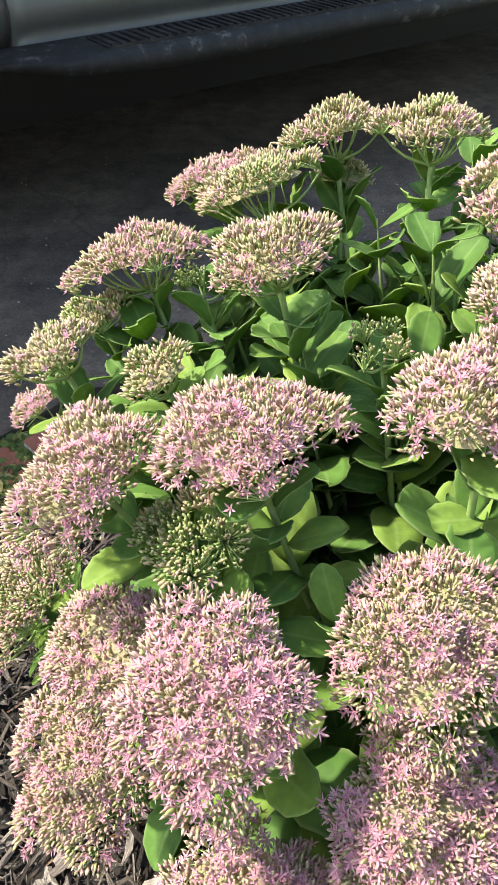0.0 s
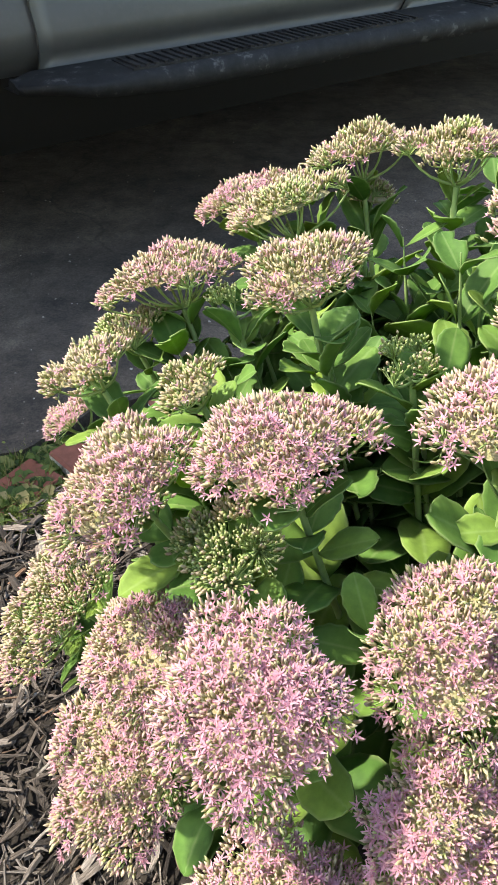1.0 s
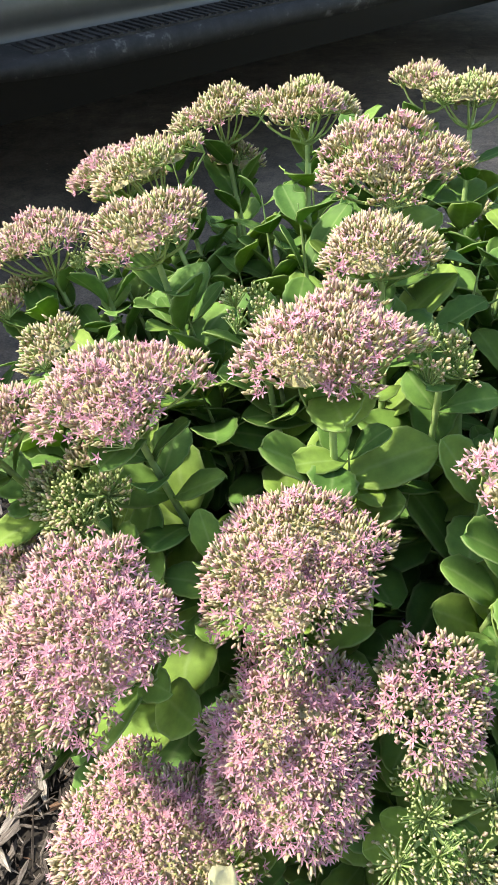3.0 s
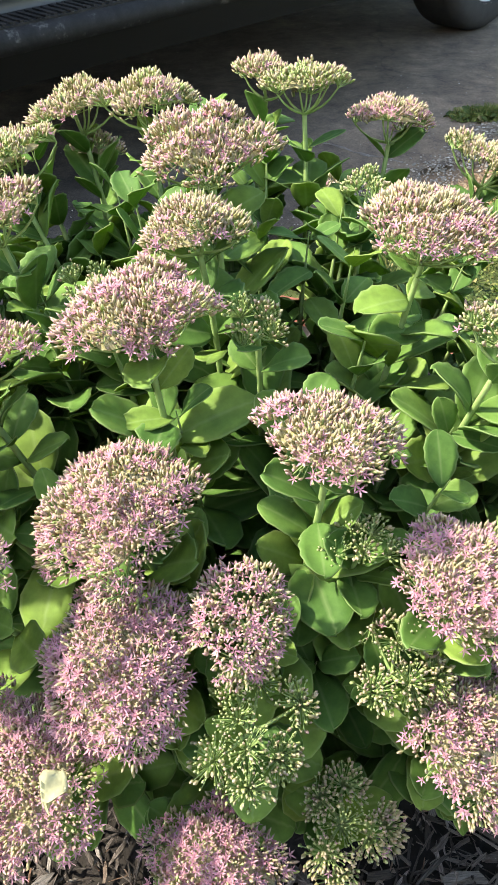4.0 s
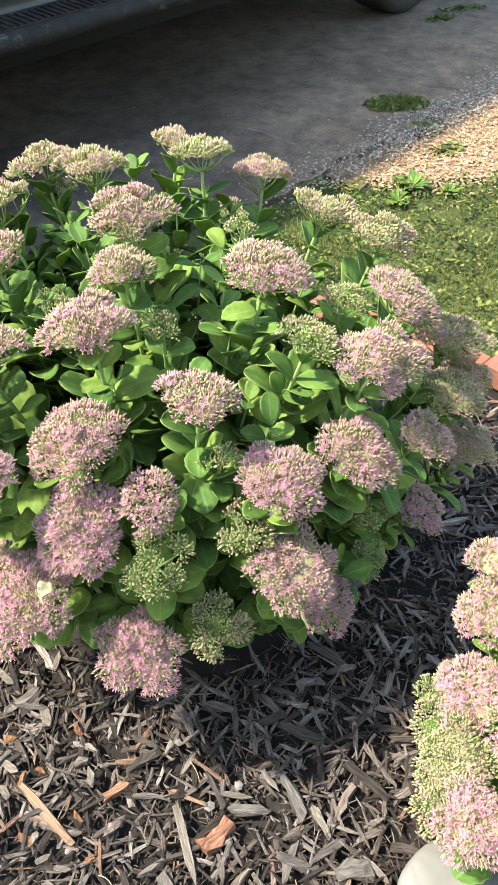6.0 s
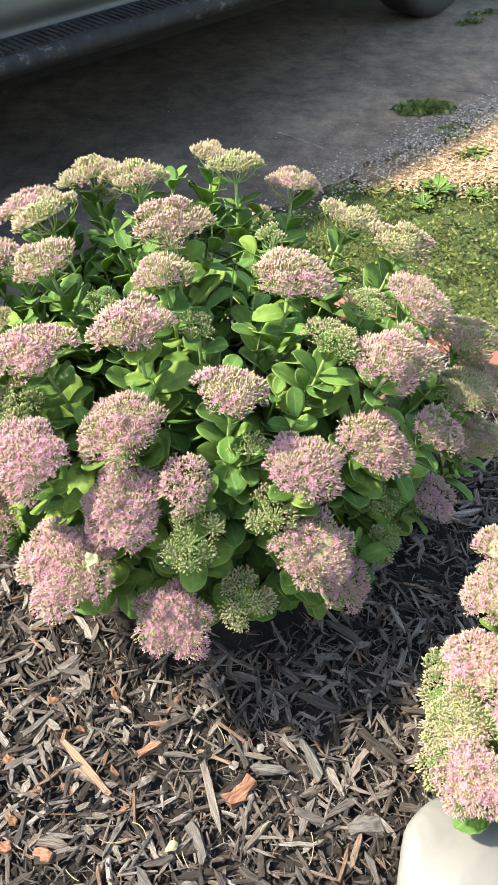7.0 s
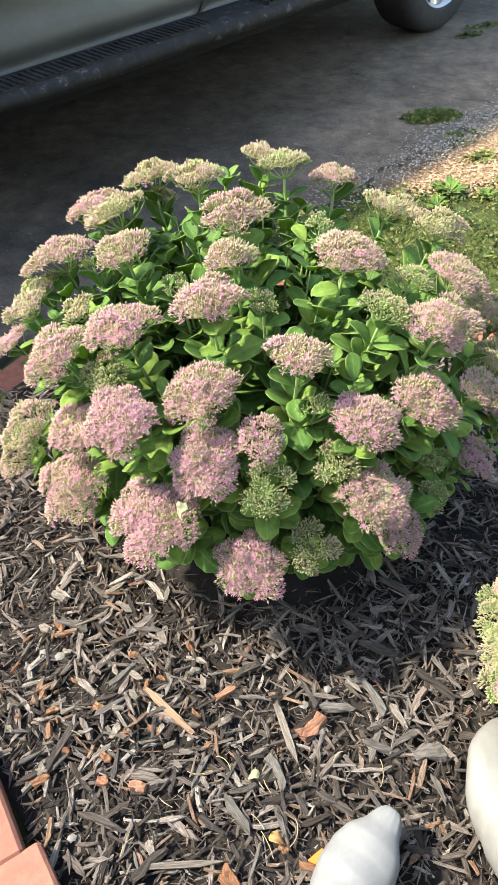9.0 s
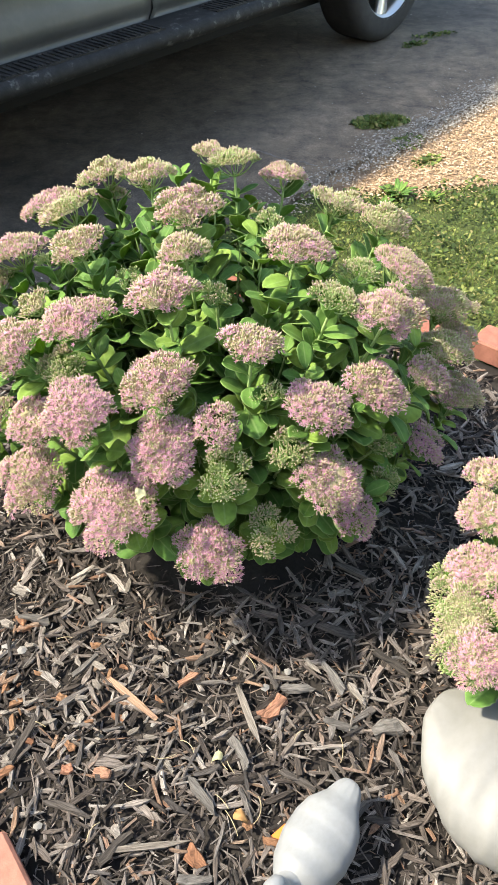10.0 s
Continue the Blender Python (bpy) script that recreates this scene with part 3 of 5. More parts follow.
def leaf_mesh(name, length, width, cup, curl, wavy, seed, mat, ny=12, nx=7, thick=0.0011, bite=0.0):
    """A fleshy, spoon-shaped leaf with a round tip and blunt teeth: two faces and a rim. Its foot is at the origin, its tip along +y."""
    g = np.random.default_rng(seed)
    t = np.sin(np.linspace(0.0, 1.0, ny) * math.pi / 2) ** 1.15
    half = width / 2 * np.maximum(0.10 * (1 - t), np.maximum(1 - np.abs(2 * t ** 1.25 - 1.0) ** 2.3, 0) ** 0.62)
    tooth = np.where(np.arange(ny) % 2, 1.0, 0.92)
    tooth[:3] = 1
    u = np.linspace(-1, 1, nx)
    ph = g.uniform(0, 6.28)
    P = np.zeros((ny, nx, 3))
    for i in range(ny):
        for j in range(nx):
            x = u[j] * half[i] * (tooth[i] if abs(u[j]) == 1 else 1)
            if bite and u[j] > 0:
                x *= 1 - bite * math.exp(-((t[i] - 0.70) / 0.10) ** 2)
            z = cup * width * (x * 2 / width) ** 2 * 0.8 - curl * length * t[i] ** 2 + wavy * 0.003 * u[j] * math.sin(5 * t[i] + ph)
            P[i, j] = x, length * t[i], z
    top = P.reshape(-1, 3)
    low = top - np.array([0, 0, thick])
    k = ny * nx
    i = np.array([a * nx + b for a in range(ny - 1) for b in range(nx - 1)])
    q = np.stack([i, i + 1, i + 1 + nx, i + nx], 1)
    rim = [a * nx for a in range(ny)] + [(ny - 1) * nx + b for b in range(1, nx)] + [a * nx + nx - 1 for a in range(ny - 2, -1, -1)] + list(range(nx - 2, 0, -1))
    r = np.array(rim)
    r2 = np.roll(r, -1)
    s = Soup()
    uvs = np.tile(np.stack([np.tile((u + 1) / 2, ny), np.repeat(t, nx)], 1), (2, 1))
    s.add(np.concatenate([top, low]), np.concatenate([q, q[:, ::-1] + k, np.stack([r, r2, r2 + k, r + k], 1)]), 0, uvs)
    if mat is None:
        return s.v[0], s.f[0][0], s.uv[0]
    return s.mesh(name, [mat])


LEAVES = [leaf_mesh("leaf", 0.056, w, c, k, wv, i, LEAF, 14, bite=(0.5 if i == 4 else 0.0)) for i, (w, c, k, wv) in enumerate(
    ((0.036, 0.14, 0.06, 0.4), (0.040, 0.20, 0.14, 0.8), (0.033, 0.10, 0.02, 0.3), (0.042, 0.16, 0.20, 1.0), (0.037, 0.26, 0.10, 0.6), (0.031, 0.14, 0.16, 0.9)))]
LEAF_SHAPES = [leaf_mesh("leaf", 0.060, w, c, k, wv, 20 + i, None, 9, 4) for i, (w, c, k, wv) in enumerate(
    ((0.040, 0.14, 0.14, 0.5), (0.044, 0.18, 0.22, 0.8), (0.036, 0.12, 0.08, 0.6)))]


def at_frame(x, y, z, p):
    m = Matrix.Identity(4)
    for i in range(3):
        m[i][0], m[i][1], m[i][2], m[i][3] = x[i], y[i], z[i], p[i]
    return m


def stem_with_leaves(plant, root, tip, tip_dir, seed, leaves, low=0.20, big=1.1, high=0.97, radius=0.0034, point=0.8):
    """A stalk from root to tip with pairs of leaves set crosswise. Returns the stalk's object."""
    g = np.random.default_rng(seed)
    root, tip = np.asarray(root, float), np.asarray(tip, float)
    tip_dir = np.asarray(tip_dir, float) / np.linalg.norm(tip_dir)
    L = np.linalg.norm(tip - root)
    out = (tip - root) / L
    n = 14
    pts = bez(root, root + (out * 0.5 + np.array([0, 0, 0.6])) * L * 0.33, tip - tip_dir * L * 0.33, tip, n)
    s = Soup()
    tube(s, pts, np.interp(np.linspace(0, 1, n), [0, 0.85, 1], [radius * 1.25, radius * 0.85, radius * point]), 7)
    stem = part("stem", s.mesh("stem", [STALK]), plant)
    tan = np.gradient(pts, axis=0)
    tan /= np.linalg.norm(tan, axis=1, keepdims=True)
    spin = g.uniform(0, 3.14)
    low_leaves = Soup()
    for i in range(leaves):
        h = low + (high - low) * (i / max(1, leaves - 1)) ** 0.65 + g.normal(0, 0.012)
        h = min(max(h, 0.1), 0.985)
        x = h * (n - 1)
        a = int(min(x, n - 2))
        p = pts[a] + (pts[a + 1] - pts[a]) * (x - a)
        T = tan[a]
        fr = frames_for(T[None])[0]
        for side in (0, 1):
            az = spin + i * 1.571 + side * math.pi + g.normal(0, 0.22)
            Dv = fr[:, 0] * math.cos(az) + fr[:, 1] * math.sin(az)
            lift = radians(g.normal(38 if h > 0.7 else 26, 13))
            Lv = Dv * math.cos(lift) + T * math.sin(lift)
            Nv = T * math.cos(lift) - Dv * math.sin(lift)
            rollv = g.normal(0, 0.25)
            X = np.cross(Lv, Nv)
            X, Nv = X * math.cos(rollv) + Nv * math.sin(rollv), Nv * math.cos(rollv) - X * math.sin(rollv)
            size = big * g.uniform(0.75, 1.28) * (1.12 - 0.42 * max(0, h - 0.80) / 0.20) * (0.75 + 0.4 * min(1, h / 0.5))
            spot = p + Dv * radius * 0.5
            if i >= leaves - 3:
                part("leaf", LEAVES[g.integers(len(LEAVES))], stem, m=at_frame(X * size, Lv * size, Nv * size, spot), local=True)
            else:
                lv, lf, luv = LEAF_SHAPES[g.integers(len(LEAF_SHAPES))]
                low_leaves.add(lv @ (np.stack([X, Lv, Nv], 1) * size).T + spot, lf, 0, luv)
    if low_leaves.n:
        tagged(part("lower_leaves", low_leaves.mesh("lower_leaves", [LEAF_LOW]), stem, local=True), kind="stuff")
    return stem


# middle of each head's top, its width, its ripeness, how loose it is
HEADS = [
    ((0.303, 0.748, 0.656), 0.078, 1.4, 0.0), ((0.332, 0.705, 0.660), 0.098, 0.8, 0.0),
    ((0.084, 0.765, 0.636), 0.105, 1.3, 0.0), ((0.167, 0.685, 0.662), 0.108, 1.1, 0.0),
    ((0.438, 0.710, 0.615), 0.096, 2.0, 0.0), ((-0.034, 0.775, 0.583), 0.116, 2.2, 0.0),
    ((0.004, 0.680, 0.610), 0.116, 1.1, 0.0), ((0.211, 0.512, 0.675), 0.118, 1.6, 0.0),
    ((-0.108, 0.645, 0.565), 0.140, 2.0, 0.0), ((0.017, 0.500, 0.632), 0.100, 1.4, 0.0),
    ((0.187, 0.430, 0.643), 0.090, 1.6, 0.0), ((0.380, 0.402, 0.644), 0.130, 1.7, 0.0),
    ((0.512, 0.592, 0.608), 0.104, 0.8, 0.1), ((0.583, 0.520, 0.597), 0.104, 0.9, 0.1),
    ((0.590, 0.425, 0.557), 0.128, 1.8, 0.0), ((0.503, 0.268, 0.582), 0.125, 1.9, 0.0),
    ((0.138, 0.336, 0.627), 0.116, 1.8, 0.0), ((-0.006, 0.350, 0.592), 0.118, 2.1, 0.0),
    ((0.261, 0.243, 0.572), 0.098, 1.9, 0.0), ((0.103, 0.245, 0.528), 0.128, 2.0, 0.0),
    ((0.468, 0.212, 0.467), 0.110, 2.2, 0.0), ((0.352, 0.166, 0.490), 0.114, 2.1, 0.0),
    ((0.566, 0.232, 0.454), 0.086, 1.6, 0.1), ((0.096, 0.160, 0.457), 0.124, 2.4, 0.0),
    ((0.188, 0.172, 0.469), 0.082, 2.0, 0.2), ((0.183, 0.118, 0.420), 0.098, 0.4, 0.9),
    ((0.302, 0.148, 0.414), 0.080, 0.6, 0.5), ((0.360, 0.103, 0.374), 0.122, 1.9, 0.1),
    ((0.418, 0.112, 0.262), 0.090, 2.2, 0.2), ((0.002, 0.130, 0.377), 0.150, 2.2, 0.1),
    ((0.147, 0.070, 0.294), 0.120, 2.3, 0.1), ((0.258, 0.092, 0.292), 0.096, 0.8, 0.6),
    ((0.617, 0.262, 0.250), 0.098, 2.1, 0.2), ((0.416, 0.303, 0.590), 0.086, 0.8, 0.3),
    ((0.282, 0.212, 0.484), 0.054, 0.2, 0.6), ((-0.022, 0.205, 0.522), 0.122, 2.6, 0.0),
    ((-0.103, 0.296, 0.437), 0.110, 2.1, 0.1), ((0.495, 0.216, 0.327), 0.064, 0.3, 0.7),
    ((0.495, 0.178, 0.264), 0.066, 0.2, 0.5), ((-0.040, 0.325, 0.515), 0.080, 0.25, 0.25),
    ((0.230, 0.378, 0.584), 0.058, 0.2, 0.9), ((0.097, 0.452, 0.582), 0.052, 0.2, 0.4),
    ((0.403, 0.840, 0.478), 0.060, 0.9, 0.1), ((0.372, 0.578, 0.594), 0.055, 0.3, 0.3),
    ((0.722, 0.492, 0.415), 0.140, 1.1, 0.0), ((0.690, 0.395, 0.380), 0.126, 1.0, 0.0),
    ((0.721, 0.367, 0.275), 0.124, 1.3, 0.1), ((0.735, 0.440, 0.365), 0.090, 1.2, 0.1),
    ((0.493, 0.398, 0.572), 0.075, 0.5, 0.3), ((-0.168, 0.520, 0.534), 0.088, 1.1, 0.1),
    ((-0.073, 0.480, 0.540), 0.062, 1.0, 0.1), ((-0.117, 0.362, 0.550), 0.118, 1.8, 0.0),
    ((-0.205, 0.410, 0.362), 0.110, 1.2, 0.2), ((-0.131, 0.255, 0.349), 0.135, 1.9, 0.1),
    ((-0.238, 0.660, 0.367), 0.085, 2.2, 0.1), ((0.100, 0.780, 0.577), 0.065, 1.2, 0.1),
    ((-0.236, 0.430, 0.292), 0.120, 1.3, 0.2), ((-0.150, 0.625, 0.500), 0.080, 0.9, 0.0),
    ((-0.045, 0.590, 0.555), 0.040, 0.1, 0.3),
]
HEART = np.array([0.23, 0.42])


def sedum(name, label, heads, heart, spread, leaves, seed, fill, big=1.1, extra=()):
    plant = base(name, (heart[0], heart[1], 0.0), label, "stonecrop", "stonecrop plants")
    g = np.random.default_rng(seed)
    for i, (p, width, stage, lacy) in enumerate(heads):
        p = np.array(p)
        away = np.r_[p[:2] - heart, 0.0]
        lean = away / 0.40 * 0.62 * (1.25 - p[2])
        if p[0] > 0.66 and p[1] > 0.3:
            lean = lean * 0.35
        up = np.array([0, 0, 1.0]) + lean + g.normal(0, 0.06, 3)
        me, m, foot = flower_head("flower_head", p + up * (0.011 if p[2] > 0.6 else 0.009), up, width * 0.485, stage + 0.08 * (stage > 1.0), lacy, g.uniform(0.22, 0.32) + 0.06 * (stage > 1.5), seed * 100 + i)
        root = np.r_[heart + (p[:2] - heart) * spread + g.normal(0, 0.012, 2), 0.0]
        stem = stem_with_leaves(plant, root, foot, up, seed * 100 + i, leaves, big=big * (0.82 if p[2] < 0.45 else 1.0))
        part("flower_head", me, stem, m=m, local=True)
    for i in range(fill):
        a = g.uniform(0, 6.28)
        r = 0.385 * math.sqrt(g.uniform(0.02, 1))
        q = heart + r * np.array([math.cos(a), math.sin(a)]) * (1.05, 0.95)
        if i < len(extra):
            p = np.array(extra[i])
            root = np.r_[heart + (p[:2] - heart) * spread, 0.0]
            stem_with_leaves(plant, root, p, (p[0] - heart[0], p[1] - heart[1], 0.8), seed * 100 + 180 + i, 8, 0.45, 0.9, 0.985, 0.003, 0.15)
            continue
        if i % 3 == 0:
            q[1] = heart[1] + abs(q[1] - heart[1])
        back = max(0.0, q[1] - heart[1])
        front = max(0.0, heart[1] - q[1]) / 0.36
        z = 0.55 - (0.5 + 0.65 * front) * r ** 2 / 0.36 + 1.6 * back * back + g.normal(0, 0.035)
        if z < 0.24:
            continue
        root = np.r_[heart + (q - heart) * spread, 0.0]
        stem_with_leaves(plant, root, np.r_[q, z], (q[0] - heart[0], q[1] - heart[1], 0.7), seed * 100 + 80 + i, 7, 0.35, 0.88, 0.985, 0.003, 0.15)
    return plant


sedum("stonecrop_plant", "large stonecrop with pink and cream flower heads and fleshy leaves", HEADS, HEART, 0.42, 13, 3, 90, 0.86,
      ((-0.10, 0.60, 0.50), (-0.03, 0.64, 0.53), (-0.14, 0.51, 0.46), (0.04, 0.72, 0.56), (0.12, 0.66, 0.585), (0.29, 0.69, 0.60), (-0.05, 0.53, 0.50),
       (0.20, 0.60, 0.58), (0.40, 0.66, 0.54), (-0.10, 0.44, 0.44), (0.48, 0.56, 0.52), (0.55, 0.48, 0.50), (0.64, 0.53, 0.40), (0.60, 0.60, 0.44), (0.68, 0.44, 0.33), (0.62, 0.38, 0.40), (0.58, 0.45, 0.46)))
HEADS_B = [
    ((0.655, 0.118, 0.310), 0.085, 1.9, 0.1), ((0.612, 0.045, 0.300), 0.095, 1.8, 0.1), ((0.560, -0.050, 0.280), 0.110, 2.0, 0.0),
    ((0.528, -0.022, 0.240), 0.060, 0.3, 0.3), ((0.505, -0.130, 0.270), 0.110, 0.75, 0.1), ((0.500, -0.200, 0.275), 0.100, 2.1, 0.0),
    ((0.515, -0.075, 0.245), 0.080, 0.6, 0.2), ((0.468, -0.172, 0.255), 0.062, 0.4, 0.2),
    ((0.590, -0.130, 0.330), 0.120, 1.8, 0.0), ((0.640, -0.020, 0.350), 0.110, 1.9, 0.0), ((0.580, -0.220, 0.310), 0.110, 2.2, 0.0),
    ((0.700, 0.060, 0.370), 0.110, 1.6, 0.0), ((0.690, -0.110, 0.390), 0.120, 1.8, 0.0), ((0.660, -0.230, 0.340), 0.110, 2.0, 0.0),
    ((0.780, -0.030, 0.390), 0.120, 1.7, 0.0), ((0.780, -0.180, 0.370), 0.110, 1.9, 0.0),
]
sedum("stonecrop_plant", "smaller stonecrop with pale pink heads leaning over a white goose statue", HEADS_B, np.array([0.74, -0.06]), 0.35, 6, 5, 3, 0.6,
      ((0.535, -0.150, 0.235), (0.530, -0.215, 0.225), (0.600, -0.190, 0.27)))


# ---- goose statues ----
def goose(name, tail, heading, size, label, feet, fy, paint, wide=1.0, depth=1.0, plump=0.0):
    """A plaster goose in one mesh: body with a blunt raised tail, folded wings with carved feathers, neck, head, beak and feet. tail: the ground under the tail's tip; heading in degrees."""
    s = Soup()
    n, k = 72, 48
    t = np.concatenate([[0, 0.006, 0.018], np.linspace(0.035, 1, n - 3)])
    ys = 0.36 * t
    knots = [0, 0.006, 0.018, 0.05, 0.11, 0.17, 0.22, 0.30, 0.42, 0.60, 0.80, 0.93, 1.0]
    half = np.interp(t, knots, [0.008, 0.021, 0.031, 0.043, 0.055, 0.064, 0.078, 0.101, 0.115, 0.116, 0.096, 0.060, 0.014])
    half += plump * 0.022 * np.exp(-((t - 0.17) / 0.09) ** 2)
    tall = np.interp(t, knots, [0.004, 0.011, 0.017, 0.025, 0.036, 0.046, 0.058, 0.076, 0.090, 0.098, 0.088, 0.055, 0.012])
    mid = np.interp(t, [0, 0.2, 0.45, 0.7, 1.0], [0.170, 0.142, 0.112, 0.110, 0.135])
    for q in (half, tall, mid):
        q[3:-1] = (q[2:-2] + 2 * q[3:-1] + q[4:]) / 4
    a = np.arange(k) * 2 * math.pi / k
    side = np.abs(np.cos(a))
    v = []
    for i in range(n):
        fold = np.clip((t[i] - 0.16) / 0.05, 0, 1) * np.clip((0.80 - t[i]) / 0.1, 0, 1)
        wing = 1 + 0.055 * fold * np.exp(-((side - 0.80) / 0.16) ** 2) * (np.sin(a) > -0.35)
        carve = np.sin(60 * t[i] + 9 * np.sin(a)) ** 3 * np.clip(side * 1.8 - 0.75, 0, 1) * fold * 0.0011 * depth
        carve += 0.0007 * np.sin(7 * np.cos(a) * 2.2) * (t[i] < 0.16)
        v.append(np.stack([(half[i] + carve) * np.cos(a) * wing, np.full(k, ys[i]), mid[i] + (tall[i] + carve) * np.sin(a)], 1))
    f = [(i * k + j, i * k + (j + 1) % k, (i + 1) * k + (j + 1) % k, (i + 1) * k + j) for i in range(n - 1) for j in range(k)]
    s.add(np.concatenate(v), f)
    s.add(np.concatenate([v[0], v[-1]]), [tuple(range(k)), tuple(range(k, 2 * k))[::-1]])
    tube(s, bez((0, 0.31, 0.14), (0, 0.40, 0.18), (0, 0.37, 0.27), (0, 0.40, 0.32), 10), np.interp(np.linspace(0, 1, 10), [0, 0.3, 1], [0.055, 0.036, 0.028]), 14)
    tube(s, [(0, 0.375, 0.33), (0, 0.385, 0.335), (0, 0.41, 0.335), (0, 0.44, 0.328), (0, 0.455, 0.322)], [0.010, 0.026, 0.034, 0.026, 0.012], 14)
    tube(s, [(0, 0.445, 0.325), (0, 0.465, 0.320), (0, 0.490, 0.314), (0, 0.497, 0.312)], [0.014, 0.013, 0.010, 0.004], 10, 1)
    for x in feet:
        tube(s, [(x * 0.5, fy + 0.03, 0.07), (x * 0.8, fy, 0.008)], [0.012, 0.010], 8, 1)
        foot = [(x + a, fy + b, 0.001) for a, b in ((-0.010, -0.03), (0.010, -0.03), (0.034, 0.045), (0.0, 0.058), (-0.034, 0.045))]
        crest = [(x + a, fy + b, c) for a, b, c in ((-0.008, -0.028, 0.016), (0.008, -0.028, 0.016), (0.030, 0.042, 0.009), (0.0, 0.054, 0.009), (-0.030, 0.042, 0.009))]
        s.add(foot + crest, [(5, 6, 7), (5, 7, 8), (5, 8, 9), (0, 2, 1), (0, 3, 2), (0, 4, 3)], 1)
        s.add(foot + crest, [(0, 1, 6, 5), (1, 2, 7, 6), (2, 3, 8, 7), (3, 4, 9, 8), (4, 0, 5, 9)], 1)
    ob = new(name, s.mesh(name, [paint, ORANGE]))
    ob.matrix_basis = pose(tail[0], tail[1], tail[2], 0, 0, heading) @ Matrix.Diagonal((size * wide, size, size, 1))
    return tagged(ob, label, "goose statue", "goose statues")


goose("goose_statue", (0.300, -0.260, 0.0), 130, 0.52, "small white plaster goose with orange feet standing on mulch", (0.03, 0.132), 0.20, PLASTER, 0.88, 0.35)
goose("goose_statue", (0.454, -0.188, 0.0), 211, 0.82, "large creamy white plaster goose under the stonecrop's overhanging heads", (-0.04, 0.04), 0.20, PLASTER_CREAM, 1.32, 1.6, 1.0)


# ---- the parked car ----
CAR = base("parked_car", (1.792, 3.470, -0.012), "dark grey sport utility vehicle parked on the asphalt driveway", "car", turn=36.5)
WHEELS_X, WR = (0.10, -3.70), 0.385


def low_edge(x):
    z = 0.47
    for w in WHEELS_X:
        if abs(x - w) < 0.47:
            z = max(z, WR + math.sqrt(0.47 ** 2 - (x - w) ** 2))
    return z


def roof(x):
    return float(np.interp(x, [-4.75, -4.65, -4.3, -2.0, -1.35, -0.62, 0.55, 0.85, 0.98], [0.95, 1.25, 1.64, 1.69, 1.65, 1.26, 1.14, 1.00, 0.66]))


def car_side(z, x):
    """How far the body's side lies inside its widest line, by height."""
    pinch = 0.10 * max(0.0, (abs(x + 1.9) - 2.3) / 0.6) ** 2
    return pinch + float(np.interp(z, [0.47, 0.485, 0.51, 0.57, 0.605, 0.67, 0.82, 1.04, 1.14, 2.00], [0.05, 0.022, 0.004, 0.000, 0.016, 0.024, 0.010, 0.030, 0.050, 0.37]))


def car_shell(x0, x1, z0, z1, out, nx, nz, mat, name):
    """A bent panel of the car's near side, with thickness."""
    s = Soup()
    xs = np.linspace(x0, x1, nx)
    v = []
    for depth in (out, out - 0.012):
        for x in xs:
            lo = max(z0, low_edge(x) + 0.012)
            for z in np.linspace(lo, z1, nz):
                v.append((x, car_side(z, x) - depth, z))
    k = nx * nz
    i = np.array([a * nz + b for a in range(nx - 1) for b in range(nz - 1)])
    q = np.stack([i, i + nz, i + nz + 1, i + 1], 1)
    r = np.array([b for b in range(nz)] + [a * nz + nz - 1 for a in range(1, nx)] + [(nx - 1) * nz + b for b in range(nz - 2, -1, -1)] + [a * nz for a in range(nx - 2, 0, -1)])
    r2 = np.roll(r, -1)
    s.add(v, np.concatenate([q, q[:, ::-1] + k, np.stack([r, r + k, r2 + k, r2], 1)]))
    return s.mesh(name, [mat])


def car_body():
    s = Soup()
    xs = np.unique(np.round(np.concatenate([np.linspace(-4.75, 0.98, 66), *[np.linspace(w - 0.48, w + 0.48, 40) for w in WHEELS_X]]), 4))
    rows = []
    W = 1.92
    for x in xs:
        top = roof(x)
        lo = min(low_edge(x), top - 0.05)
        zs = np.concatenate([np.linspace(lo, min(1.0, top * 0.9), 12), np.linspace(min(1.0, top * 0.9), top, 6)[1:]])
        side = [(x, car_side(z, x) + 0.010, z) for z in zs]
        rim = side[-1][1]
        crown = [(x, rim + (W - 2 * rim) * q, top + 0.03 * math.sin(math.pi * q)) for q in (0.05, 0.2, 0.5, 0.8, 0.95)]
        rows.append(side + crown + [(x, W - y, z) for x, y, z in side[::-1]])
    k = len(rows[0])
    n = len(rows)
    f = [(i * k + j, (i + 1) * k + j, (i + 1) * k + j + 1, i * k + j + 1) for i in range(n - 1) for j in range(k - 1)]
    s.add([p for r in rows for p in r], f)
    s.add(rows[0] + rows[-1], [tuple(range(k))[::-1], tuple(range(k, 2 * k))])
    return s.mesh("body", [PAINT])


part("body", car_body(), CAR, local=True)
for x0, x1 in ((-2.86, -1.745), (-1.738, -0.58)):
    door = part("door", car_shell(x0, x1, 0.482, 1.08, 0.004, 30, 16, PAINT, "door"), CAR, local=True)
    part("window", car_shell(x0 + 0.08, x1 - (0.45 if x1 > -1 else 0.08), 1.18, 1.60, 0.004, 12, 8, GLASS, "window"), CAR, "dark tinted glass", local=True)
    h = Soup()
    tube(h, [(x0 + 0.08, -0.030, 0.99), (x0 + 0.10, -0.045, 0.99), (x0 + 0.24, -0.045, 0.99), (x0 + 0.26, -0.030, 0.99)], [0.012] * 4, 8)
    part("door_handle", h.mesh("door_handle", [PAINT]), door, local=True)


